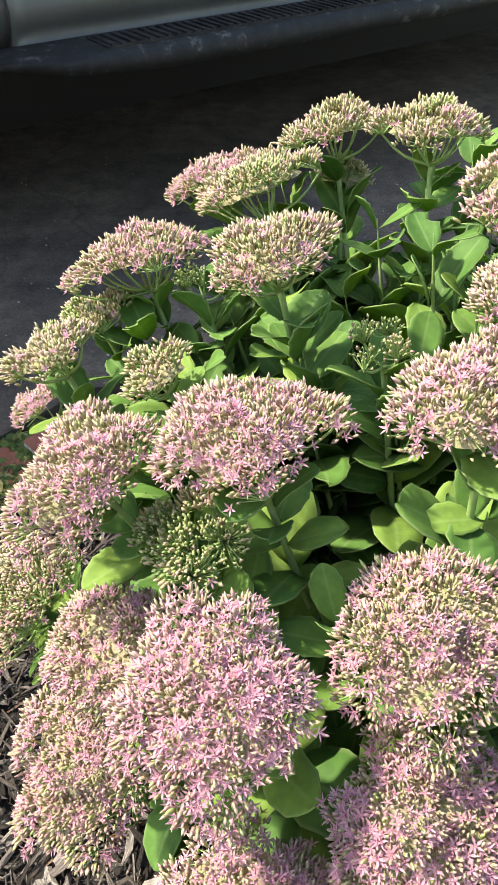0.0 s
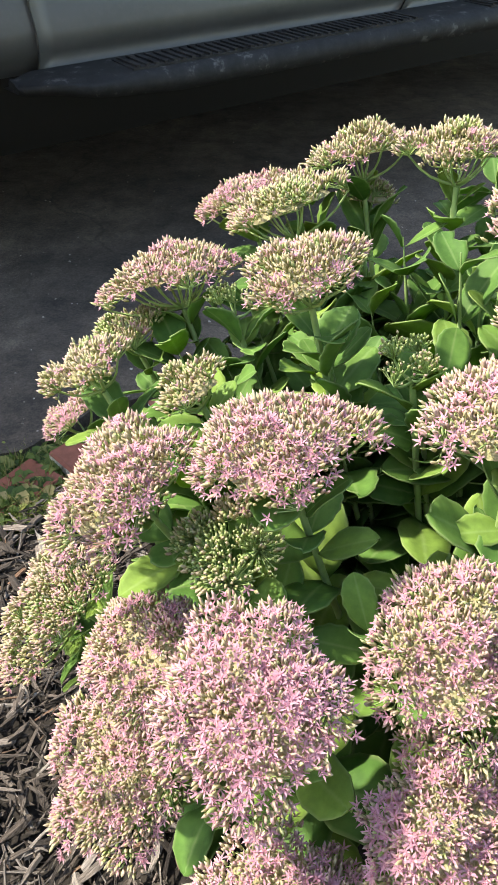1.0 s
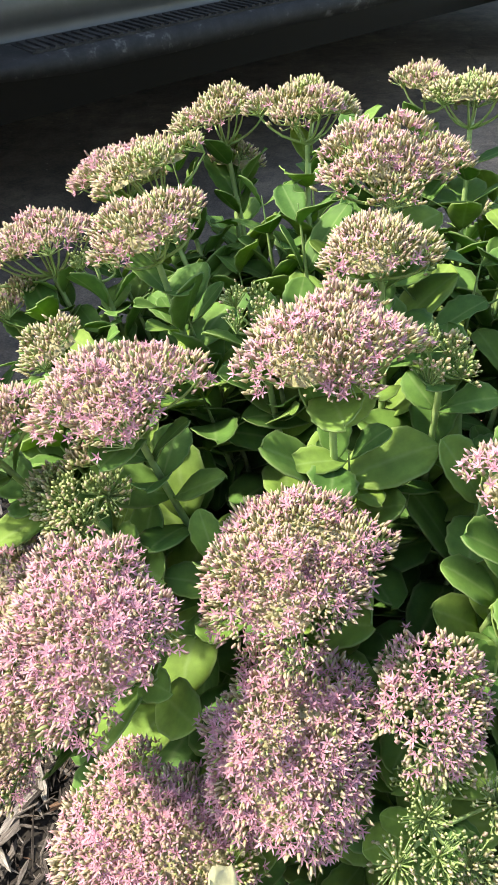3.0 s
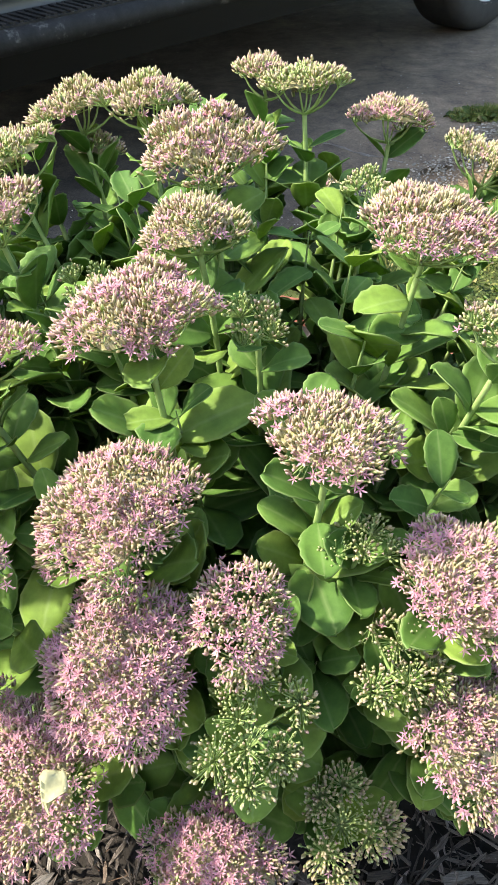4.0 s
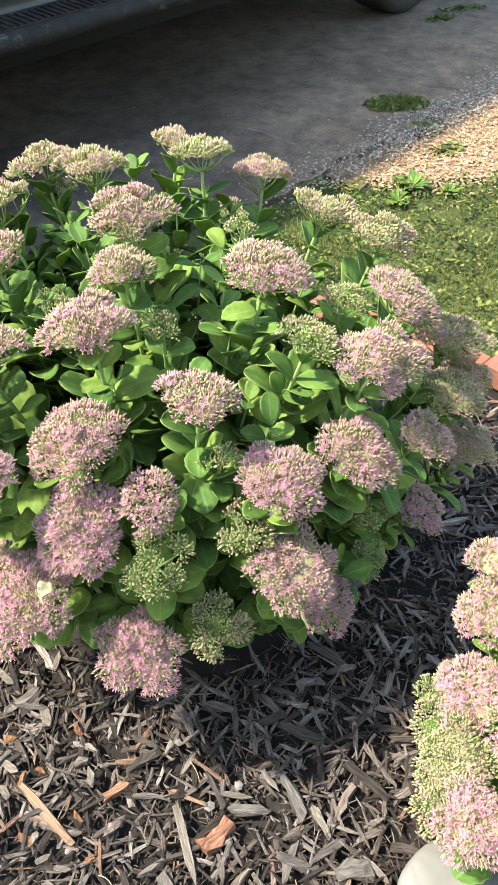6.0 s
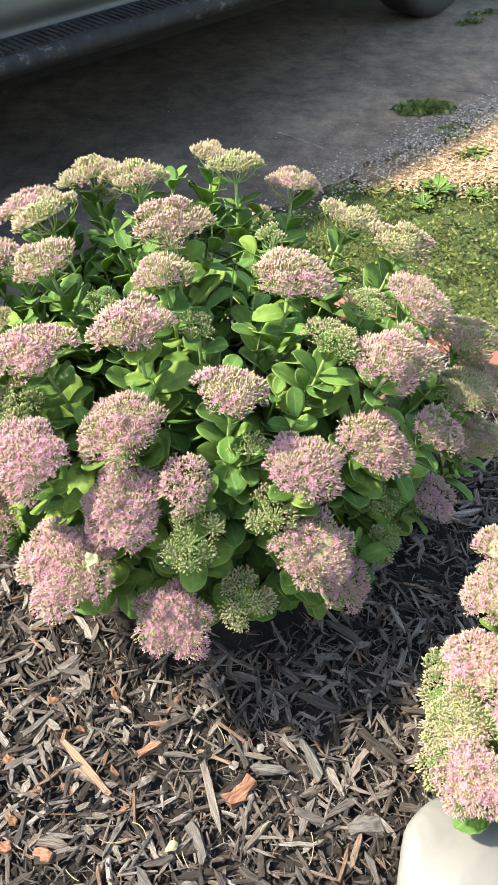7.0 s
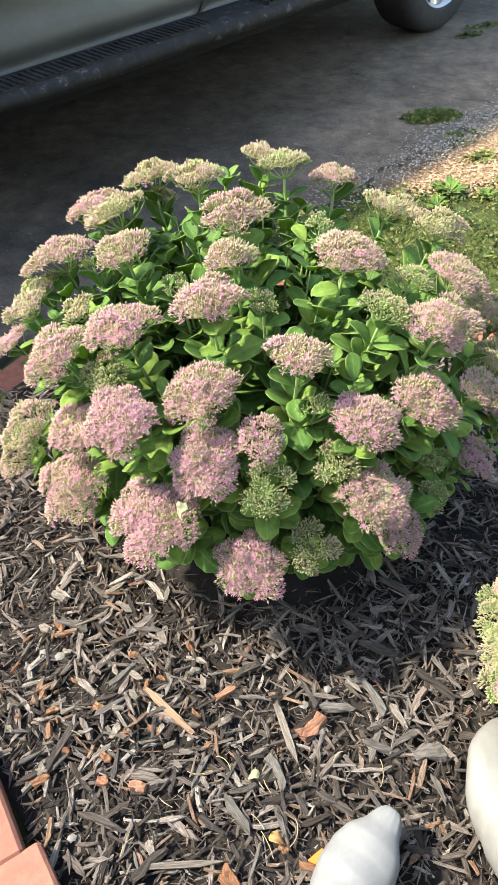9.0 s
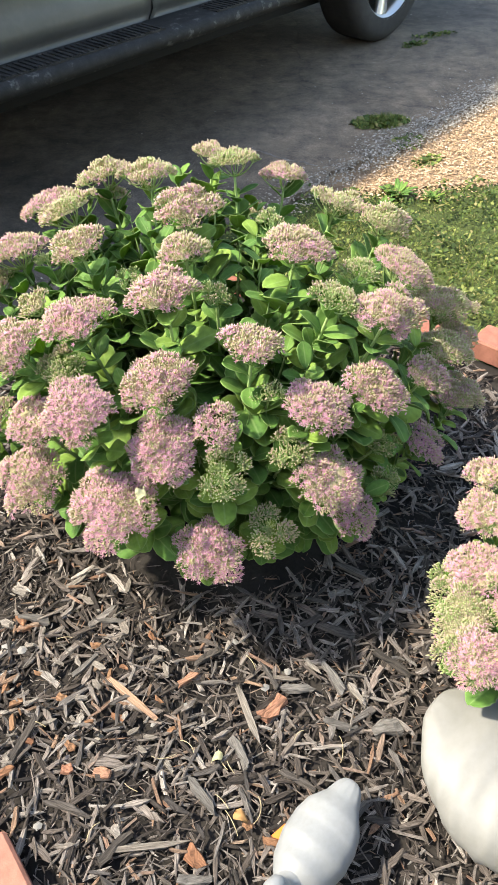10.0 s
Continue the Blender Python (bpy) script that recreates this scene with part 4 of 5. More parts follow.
def box(s, x0, x1, y0, y1, z0, z1, m=0, bev=0.008):
    """A box with cut edges."""
    bm = bmesh.new()
    bmesh.ops.create_cube(bm, size=1.0)
    for v in bm.verts:
        v.co = Vector((x0 + (v.co.x + 0.5) * (x1 - x0), y0 + (v.co.y + 0.5) * (y1 - y0), z0 + (v.co.z + 0.5) * (z1 - z0)))
    if bev:
        bmesh.ops.bevel(bm, geom=bm.edges[:], offset=bev, segments=2, affect="EDGES")
    bm.verts.index_update()
    vs = [tuple(v.co) for v in bm.verts]
    for size in {len(f.verts) for f in bm.faces}:
        s.add(vs, [[v.index for v in f.verts] for f in bm.faces if len(f.verts) == size], m)
    bm.free()


# underbody as one block, made low and wide to keep skylight from under the car
s = Soup()
box(s, -4.40, 0.70, 0.30, 1.62, 0.21, 0.56, 0, 0.05)
part("underbody", s.mesh("underbody", [UNDER]), CAR, "dark underbody block, set low to deepen the shade under the car", local=True)
# running board: rounded bar with cross ridges and two brackets
BX0, BX1 = -2.94, -0.55
s = Soup()
prof = [(-0.142, 0.432), (-0.151, 0.455), (-0.142, 0.480), (-0.122, 0.488), (0.002, 0.490), (0.012, 0.480), (0.010, 0.440), (-0.05, 0.428)]
xs = [BX0, BX0 + 0.012, BX0 + 0.05, BX0 + 0.14, *np.linspace(BX0 + 0.2, BX1 - 0.2, 14), BX1 - 0.14, BX1 - 0.05, BX1 - 0.012, BX1]
v = []
for x in xs:
    e = min(x - BX0, BX1 - x)
    tuck = 0.10 * (1 - min(1.0, e / 0.14)) ** 2
    rise = 0.035 * (1 - min(1.0, e / 0.40)) ** 1.5
    v += [(x, y + (tuck if y < 0.0 else 0), z - 0.01 * (tuck > 0.05) + (rise if z < 0.46 else 0)) for y, z in prof]
k = len(prof)
f = [(i * k + j, i * k + (j + 1) % k, (i + 1) * k + (j + 1) % k, (i + 1) * k + j) for i in range(len(xs) - 1) for j in range(k)]
s.add(v, f)
s.add(v[:k] + v[-k:], [tuple(range(k))[::-1], tuple(range(k, 2 * k))])
board = part("running_board", s.mesh("running_board", [BLACK]), CAR, "black ribbed plastic running board", local=True)
for x0, x1 in ((-2.70, -1.80), (-1.52, -0.70)):
    s = Soup()
    box(s, x0, x1, -0.126, -0.02, 0.486, 0.4915, 0, 0.0)
    x = x0 + 0.01
    while x < x1 - 0.02:
        box(s, x, x + 0.010, -0.124, -0.025, 0.491, 0.496, 0, 0.0)
        x += 0.024
    part("tread_pad", s.mesh("tread_pad", [WORN], False), board, local=True)
for x in (-2.45, -1.65, -0.85):
    s = Soup()
    tube(s, [(x, 0.0, 0.45), (x, 0.12, 0.45), (x, 0.30, 0.48)], [0.02] * 3, 8)
    part("bracket", s.mesh("bracket", [UNDER]), board, local=True)


def wheel(x, y, flip):
    prof = [(0.0, 0.262), (-0.006, 0.275), (-0.004, 0.305), (-0.006, 0.335), (0.006, 0.362), (0.026, 0.379), (0.05, WR), (0.20, WR), (0.224, 0.379), (0.244, 0.36), (0.25, 0.30), (0.25, 0.262)]
    n = 72
    a = np.arange(n) * 2 * math.pi / n

    def turned(prof, name, mat, closed=False):
        s = Soup()
        k = len(prof)
        v = [(r * math.cos(t), (d if not flip else 0.25 - d), WR + r * math.sin(t)) for t in a for d, r in prof]
        f = [(i * k + j, ((i + 1) % n) * k + j, ((i + 1) % n) * k + j + 1, i * k + j + 1) for i in range(n) for j in range(k - 1)]
        s.add(v, f)
        return s

    e = new("wheel")
    e.parent = CAR
    e.matrix_basis = pose(x, y, 0)
    tyre = turned(prof, "tyre", RUBBER)
    part("tyre", tyre.mesh("tyre", [RUBBER]), e, "black rubber tyre", local=True)
    r = turned([(-0.004, 0.270), (0.010, 0.266), (0.016, 0.250), (0.055, 0.240), (0.16, 0.235), (0.24, 0.262)], "rim", CHROME)
    sg = -1 if flip else 1
    o = 0.25 if flip else 0.0
    for i in range(6):
        t = i * math.pi / 3 + 0.35
        c, sn = math.cos(t), math.sin(t)
        pts = []
        for rad, wd, dp in ((0.05, 0.042, 0.035), (0.14, 0.030, 0.022), (0.248, 0.044, 0.016)):
            for ws, ds in ((-1, 0), (1, 0), (1, 0.03), (-1, 0.03)):
                pts.append((rad * c - ws * wd * sn, o + sg * (dp + ds), WR + rad * sn + ws * wd * c))
        r.add(pts, [(b + j, b + (j + 1) % 4, b + 4 + (j + 1) % 4, b + 4 + j) for b in (0, 4) for j in range(4)])
    tube(r, [(0, o + sg * 0.10, WR), (0, o + sg * 0.03, WR), (0, o + sg * 0.02, WR)], [0.07, 0.07, 0.055], 24)
    part("rim", r.mesh("rim", [CHROME]), e, "silver alloy rim", local=True)
    d = Soup()
    tube(d, [(0, o + sg * 0.12, WR), (0, o + sg * 0.14, WR)], [0.17, 0.17], 32)
    part("brake_disc", d.mesh("brake_disc", [UNDER]), e, local=True)


for wx in WHEELS_X:
    wheel(wx, 0.09, False)
    wheel(wx, 1.50, True)
    s = Soup()
    tube(s, [(wx, 0.44, WR), (wx, 1.48, WR)], [0.05, 0.05], 10)
    part("axle", s.mesh("axle", [UNDER]), CAR, local=True)


# ---- lawn, gravel and weeds ----
def ds(x, y):
    """Along the driveway's edge, and from it towards the bed."""
    dx, dy = x - EDGE[0], y - EDGE[1]
    return dx * U[0] + dy * U[1], dx * N[0] + dy * N[1]


def rots(n, g, tilt):
    """Random turns about z, then a lean."""
    a = g.uniform(0, 6.28, n)
    d = np.stack([np.cos(a) * tilt, np.sin(a) * tilt, np.ones(n)], 1)
    return frames_for(d, g.uniform(0, 6.28, n))


BLADE_V = np.array([(-0.03, 0, 0), (0.03, 0, 0), (-0.026, 0.08, 0.4), (0.026, 0.08, 0.4), (-0.016, 0.26, 0.75), (0.016, 0.26, 0.75), (0, 0.52, 0.98)])
BLADE_F = np.array([(0, 1, 3), (0, 3, 2), (2, 3, 5), (2, 5, 4), (4, 5, 6)])
LEAF_V = np.array([(0, 0, 0), (-0.36, 0.35, 0.08), (0, 0.4, 0.0), (0.36, 0.35, 0.08), (-0.30, 0.75, 0.06), (0.30, 0.75, 0.06), (0, 0.98, -0.05)])
LEAF_F = np.array([(0, 2, 1), (0, 3, 2), (1, 2, 4), (2, 3, 5), (2, 6, 4), (2, 5, 6)])


def scatter(n, x0, x1, y0, y1, keep, g):
    x, y = g.uniform(x0, x1, n), g.uniform(y0, y1, n)
    m = keep(x, y)
    return x[m], y[m]


def lawn_here(x, y):
    t, d = ds(x, y)
    edge = np.interp(t, [1.0, 1.70, 1.90, 2.08, 2.2, 2.6, 4.0], [0.02, 0.14, 0.40, 0.46, 0.58, 0.75, 0.90]) + 0.03 * np.sin(19 * t) + 0.02 * np.sin(47 * t + 1)
    fade = np.clip((np.max(x) - x) / 0.5, 0, 1) * np.clip((y - np.min(y)) / 0.3, 0, 1)
    thin = (np.sin(x * 12989.8 + y * 78233.3) * 43758.5) % 1.0
    return (d > edge) & ~in_bed(x, y, 0.05 if np.max(x) < 0 else 0.11) & (thin < fade + 0.05)


g = np.random.default_rng(11)
s = Soup()
for x0, x1, y0, y1, blades, leaves in ((0.30, 2.3, 0.60, 2.1, 26000, 27000), (-1.0, -0.25, 0.45, 1.25, 7000, 4000), (-2.5, 4.5, -2.5, 4.0, 9000, 3000)):
    x, y = scatter(blades, x0, x1, y0, y1, lawn_here, g)
    n = len(x)
    r = rots(n, g, 0.65) * (g.uniform(0.014, 0.036, n) * (0.8 + 0.35 * np.sin(7 * x + 2) * np.sin(9 * y)))[:, None, None]
    r[:, :, :2] *= 1.5
    s.many(BLADE_V, BLADE_F, r, np.stack([x, y, np.full(n, -0.042)], 1), 0)
    x, y = scatter(leaves, x0, x1, y0, y1, lawn_here, g)
    n = len(x)
    clump = 0.5 + 0.5 * np.sin(26 * x + 3 * np.sin(13 * y)) * np.sin(24 * y + 1 + 2 * np.sin(11 * x))
    r = rots(n, g, g.uniform(0.2, 1.3, n)) * (g.uniform(0.005, 0.014, n) * (0.5 + 1.0 * clump))[:, None, None]
    slim = g.random(n) < 0.3
    r[slim] = r[slim] * np.array([0.5, 1.7, 1.0])
    s.many(LEAF_V, LEAF_F, r, np.stack([x, y, g.uniform(-0.040, -0.018, n) + 0.045 * clump ** 2], 1), 1)
lawn = new("lawn", s.mesh("lawn", [GRASS, WEED]))
tagged(lawn, "short weedy lawn of grass and clover", "grass", kind="stuff")

PEB_V = np.array([(1, 0, 0.1), (0.4, 0.8, 0), (-0.6, 0.7, 0.15), (-1, -0.1, 0), (-0.3, -0.8, 0.1), (0.7, -0.6, 0), (0.35, 0.2, 0.62), (-0.4, 0.15, 0.55), (0.05, -0.45, 0.5)])
PEB_F = np.array([(0, 1, 6), (1, 2, 7), (1, 7, 6), (2, 3, 7), (3, 4, 8), (3, 8, 7), (4, 5, 8), (5, 0, 6), (5, 6, 8), (6, 7, 8)])


def pebbles(name, n, t0, t1, d0, d1, keep, lo, hi, z, mat, seed, label, flat=1.0, longer=1.0):
    """Loose pieces strewn along the driveway's edge, t metres along it and d towards the bed."""
    g = np.random.default_rng(seed)
    t, d = g.uniform(t0, t1, n), g.uniform(d0, d1, n)
    m = keep(t, d, g)
    t, d = t[m], d[m]
    k = len(t)
    p = EDGE + t[:, None] * U + d[:, None] * N
    r = rots(k, g, 0.3) * (lo + (hi - lo) * g.random(k) ** 2)[:, None, None]
    r[:, :, 2] *= flat
    r[:, :, 0] *= longer
    s = Soup()
    s.many(PEB_V, PEB_F, r, np.c_[p, z + 0.004 * g.random(k)])
    return tagged(new(name, s.mesh(name, [mat], False)), label, "gravel", kind="stuff")


pebbles("gravel", 26000, 1.2, 4.5, -0.14, 0.24, lambda t, d, g: (d < 0.135 + 0.02 * g.normal(0, 1, len(t))) & (g.random(len(t)) < np.clip((d + 0.11 + 0.03 * np.sin(9 * t)) / 0.12, 0, 1) ** 1.5 * np.clip((t - 1.2) / 1.1, 0.15, 1)) & (t > 1.1 + 0.3 * g.random(len(t))),
        0.0022, 0.0070, -0.0135, PEBBLE, 21, "loose grey gravel along the driveway's edge")
pebbles("wood_chips", 30000, 1.65, 3.6, 0.08, 0.95, lambda t, d, g: (d > 0.135 + 0.02 * g.normal(0, 1, len(t))) & (d < np.interp(t, [1.70, 1.90, 2.08, 2.2, 2.6, 4.0], [0.16, 0.42, 0.48, 0.60, 0.77, 0.92]) + 0.04 * g.normal(0, 1, len(t))),
        0.0020, 0.0064, -0.026, STRAW, 22, "dry tan wood chips scattered beside the gravel", 0.6, 1.6)
pebbles("grit", 6000, -0.2, 5.0, -1.9, 0.02, lambda t, d, g: g.random(len(t)) < np.exp(d * 3.0) * 0.5 + 0.05,
        0.0014, 0.0042, -0.0125, PEBBLE, 23, "scattered grit and small stones on asphalt")

# a pale filled crack in the asphalt
s = Soup()
k = np.linspace(0, 1, 24)
mid = np.outer(1 - k, (0.727, 2.344)) + np.outer(k, (0.961, 2.102))
mid[:, 1] += 0.012 * np.sin(k * 9) + 0.004 * np.sin(k * 40)
tube(s, np.c_[mid, np.full(24, -0.013)], 0.005 + 0.002 * np.sin(k * 25), 6)
part("filled_crack", s.mesh("filled_crack", [CRACK_FILL]), driveway)


def tuft(place, rx, ry, turn, n, seed, label, leafy=0.0, tall=0.03):
    """A low clump of grass or weed, kept in one mesh."""
    g = np.random.default_rng(seed)
    a, rad = g.uniform(0, 6.28, n), np.sqrt(g.random(n))
    p = np.stack([rad * np.cos(a) * rx, rad * np.sin(a) * ry, np.zeros(n)], 1)
    c, sn = math.cos(turn), math.sin(turn)
    p[:, :2] = p[:, :2] @ np.array([[c, sn], [-sn, c]])
    s = Soup()
    r = rots(n, g, 0.6) * (tall * g.uniform(0.5, 1.1, n) * (1.1 - 0.6 * rad))[:, None, None]
    k = int(n * (1 - leafy))
    s.many(BLADE_V, BLADE_F, r[:k], p[:k], 0)
    s.many(LEAF_V, LEAF_F, r[k:], p[k:] + np.array([0, 0, 0.004]), 1)
    ob = new("grass_tuft", s.mesh("grass_tuft", [GRASS, WEED]))
    ob.matrix_basis = pose(*place)
    return tagged(ob, label, "grass tuft", "grass tufts")


tuft((1.37, 2.475, -0.013), 0.135, 0.075, 0.0, 1700, 1, "dense green grass tuft growing through the asphalt", 0.2, 0.045)
tuft((1.40, 2.26, -0.02), 0.10, 0.06, 0.5, 260, 2, "sparse green weeds at the gravel's edge", 0.6, 0.035)
tuft((1.43, 2.08, -0.03), 0.08, 0.05, 0.5, 260, 3, "small weeds among dry wood chips", 0.7, 0.035)
tuft((1.95, 3.50, -0.013), 0.10, 0.04, 0.3, 200, 4, "thin weeds growing beside the car's tyre", 0.5, 0.03)
tuft((2.12, 3.63, -0.013), 0.16, 0.05, 0.2, 260, 5, "thin weeds growing in a crack of the asphalt", 0.5, 0.03)


def rosette(place, size, n, seed):
    g = np.random.default_rng(seed)
    e = base("weed_rosette", place, "leafy green weed rosette in the lawn", "weed", "weeds")
    for i in range(n):
        a = i * GOLD
        lift = g.uniform(0.15, 0.7)
        L = np.array([math.cos(a) * math.cos(lift), math.sin(a) * math.cos(lift), math.sin(lift)])
        Z = np.array([-math.cos(a) * math.sin(lift), -math.sin(a) * math.sin(lift), math.cos(lift)])
        k = size * g.uniform(0.6, 1.1)
        part("leaf", LEAVES[2 if i % 2 else 5], e, m=at_frame(np.cross(L, Z) * k * 0.45, L * k, Z * k, (0, 0, 0)), local=True)


rosette((1.20, 1.825, -0.03), 1.35, 34, 1)
rosette((1.12, 1.74, -0.03), 0.9, 20, 2)
rosette((1.32, 1.77, -0.03), 0.9, 20, 3)

# ---- bark mulch ----
def chip_shape(seed):
    """A torn splinter of bark: four uneven cuts of four corners each, with a split or slanting end."""
    g = np.random.default_rng(seed)
    v = []
    bend, kink, slant = g.uniform(-0.35, 0.35), g.uniform(-0.5, 0.5), g.uniform(-0.12, 0.12)
    for x, w in ((-0.5, g.uniform(0.25, 0.9)), (g.uniform(-0.3, -0.08), g.uniform(0.75, 1.0)), (g.uniform(0.08, 0.3), g.uniform(0.7, 1.0)), (0.5, g.uniform(0.12, 0.85))):
        for a, b in ((-0.5, -0.5), (0.5, -0.5), (0.40, 0.5), (-0.40, 0.5)):
            v.append((x + a * slant + g.normal(0, 0.05), a * w + bend * (1 - 4 * x * x) + g.normal(0, 0.11), b * (0.5 + 0.5 * w) + kink * x + g.normal(0, 0.16)))
    f = [(k * 4 + i, k * 4 + (i + 1) % 4, k * 4 + 4 + (i + 1) % 4, k * 4 + 4 + i) for k in (0, 1, 2) for i in (1, 2, 3)] + [(3, 2, 1, 0), (12, 13, 14, 15)]
    v = np.array(v)
    return v, np.array(f), np.stack([v[:, 1] + 0.7 * v[:, 2], v[:, 0] + seed * 3.1], 1)


CHIPS = [chip_shape(i) for i in range(10)]


def chip_turns(n, g, tilt, lo=0.014, hi=0.072):
    r = rots(n, g, tilt)
    L = lo + (hi - lo) * g.random(n) ** 1.8
    W = np.clip(L * (0.06 + 0.21 * g.random(n) ** 1.5), 0.0013, 0.014)
    return np.stack([r[:, :, 0] * L[:, None], r[:, :, 1] * W[:, None], r[:, :, 2] * (W * g.uniform(0.25, 0.6, n))[:, None]], 2)


g = np.random.default_rng(31)
s = Soup()
for layer, cnt in ((0, 9000), (1, 19000), (2, 8500)):
    x, y = scatter(cnt, -0.50, 1.16, -0.58, 0.98, lambda a, b: in_bed(a, b, -0.01) & ((a - 0.24) ** 2 + (b - 0.46) ** 2 > 0.070 + 0.02 * (layer > 0)) & (a < 1.0) & (b < 0.98) & (b > -0.58), g)
    n = len(x)
    turns = chip_turns(n, g, g.normal(0, 0.17 + 0.06 * layer, n), *((0.006, 0.028), (0.007, 0.042), (0.009, 0.062))[layer])
    at = np.stack([x, y, bed_height(x, y) + 0.002 + 0.0045 * layer + g.uniform(0, 0.004, n)], 1)
    kind = g.integers(0, 10, n)
    for k, (cv_, cf_, cu_) in enumerate(CHIPS):
        s.many(cv_, cf_, turns[kind == k], at[kind == k], 0, cu_)
x, y = scatter(6000, -0.55, 1.36, -1.08, 1.36, lambda a, b: in_bed(a, b, -0.02) & ((a > 1.0) | (b > 0.98) | (b < -0.58)), g)
n = len(x)
turns = chip_turns(n, g, g.normal(0, 0.25, n), 0.012, 0.060)
s.many(*CHIPS[0][:2], turns, np.stack([x, y, bed_height(x, y) + 0.002 + g.uniform(0, 0.008, n)], 1), 0, CHIPS[0][2])
mulch = new("bark_chips", s.mesh("bark_chips", [CHIP], False))
tagged(mulch, "weathered grey-brown shredded bark chips covering the bed", "bark mulch", kind="stuff")

CHIP_MESHES, RED_MESHES = [], []
for i in range(11):
    c = Soup()
    cv_, cf_, cu_ = chip_shape(60 + i)
    c.add(cv_, cf_, 0, cu_)
    (CHIP_MESHES if i < 8 else RED_MESHES).append(c.mesh("bark_chip", [CHIP_PART if i < 8 else CHIP_RED], False))
x, y = scatter(900, -0.34, 0.75, -0.45, 0.18, lambda a, b: in_bed(a, b, -0.06), g)
x, y = x[:280], y[:280]
n = len(x)
t = chip_turns(n, g, g.normal(0, 0.16, n), 0.022, 0.062)
for i in range(n):
    part("bark_chip", CHIP_MESHES[i % 8], mulch_bed, m=at_frame(t[i][:, 0], t[i][:, 1], t[i][:, 2], (x[i], y[i], bed_height(x[i], y[i]) + 0.0155)), local=True)


def chip_meshes(first, count, name, stops):
    """A few splinter meshes with a shade of their own."""
    mat, out = piece_material(name, stops), []
    for i in range(first, first + count):
        c = Soup()
        cv_, cf_, cu_ = chip_shape(i)
        c.add(cv_, cf_, 0, cu_)
        out.append(c.mesh("bark_chip", [mat], False))
    return out


GREY_MESHES = chip_meshes(80, 4, "weathered_grey_wood", [(0.0, (0.095, 0.090, 0.086)), (1.0, (0.17, 0.162, 0.155))])
PALE_MESHES = chip_meshes(90, 3, "pale_bleached_wood", [(0.0, (0.19, 0.170, 0.150)), (1.0, (0.27, 0.245, 0.22))])
DARK_MESHES = chip_meshes(96, 3, "dark_wet_bark", [(0.0, (0.045, 0.040, 0.037)), (1.0, (0.085, 0.076, 0.070))])
RUST_MESHES = chip_meshes(102, 3, "orange_brown_bark", [(0.0, (0.21, 0.100, 0.058)), (1.0, (0.27, 0.155, 0.090))])


def laid_chip(a, b, width, thick, mesh, label="", lift=0.016):
    """One splinter from a to b, lying on the mulch."""
    a, b = np.array(a), np.array(b)
    d = b - a
    L = np.linalg.norm(d)
    d = d / L
    m = (a + b) / 2
    part("bark_chip", mesh, mulch_bed, label, m=at_frame(np.r_[d * L, 0.0], np.r_[-d[1], d[0], 0.0] * width, np.array([0, 0, thick]), (m[0], m[1], bed_height(m[0], m[1]) + lift)), local=True)


for i, (a, b, w, h) in enumerate((((-0.060, 0.045), (0.016, -0.056), 0.016, 0.006), ((0.063, -0.002), (0.108, 0.014), 0.014, 0.008),
                                  ((0.198, -0.095), (0.243, -0.068), 0.030, 0.018), ((-0.098, -0.120), (-0.070, -0.132), 0.024, 0.008),
                                  ((-0.150, -0.105), (-0.128, -0.112), 0.018, 0.006))):
    laid_chip(a, b, w, h, RED_MESHES[i % 3], "reddish fresh wood splinter")
laid_chip((0.167, -0.031), (0.183, -0.130), 0.013, 0.008, PALE_MESHES[0], "tan split wood splinter")
for i, (a, b, w, h) in enumerate((((0.374, -0.165), (0.424, -0.171), 0.030, 0.010), ((0.058, -0.168), (0.086, -0.230), 0.020, 0.010),
                                  ((0.135, -0.118), (0.150, -0.176), 0.017, 0.008), ((0.014, -0.310), (0.062, -0.319), 0.020, 0.010),
                                  ((-0.215, 0.212), (-0.160, 0.185), 0.018, 0.006), ((0.245, -0.049), (0.300, -0.064), 0.020, 0.008),
                                  ((0.386, 0.117), (0.430, 0.114), 0.014, 0.006), ((0.300, -0.125), (0.350, -0.150), 0.018, 0.007),
                                  ((0.330, -0.020), (0.345, -0.085), 0.017, 0.007), ((-0.020, 0.150), (-0.075, 0.170), 0.016, 0.006),
                                  ((0.285, -0.300), (0.330, -0.270), 0.016, 0.007), ((-0.120, 0.060), (-0.075, 0.095), 0.015, 0.006))):
    laid_chip(a, b, w, h, GREY_MESHES[i % 4], "weathered grey wood chip")
for i, (a, b, w, h) in enumerate((((-0.240, -0.088), (-0.185, -0.001), 0.015, 0.007), ((0.205, -0.190), (0.255, -0.235), 0.016, 0.008),
                                  ((0.420, 0.190), (0.480, 0.130), 0.018, 0.008), ((0.100, 0.030), (0.150, 0.050), 0.016, 0.007),
                                  ((0.430, -0.020), (0.480, -0.085), 0.019, 0.009), ((-0.180, -0.150), (-0.110, -0.190), 0.014, 0.007),
                                  ((0.340, 0.060), (0.400, 0.020), 0.018, 0.008), ((-0.100, -0.260), (-0.045, -0.225), 0.020, 0.008))):
    laid_chip(a, b, w, h, DARK_MESHES[i % 3], "dark wet bark chip")
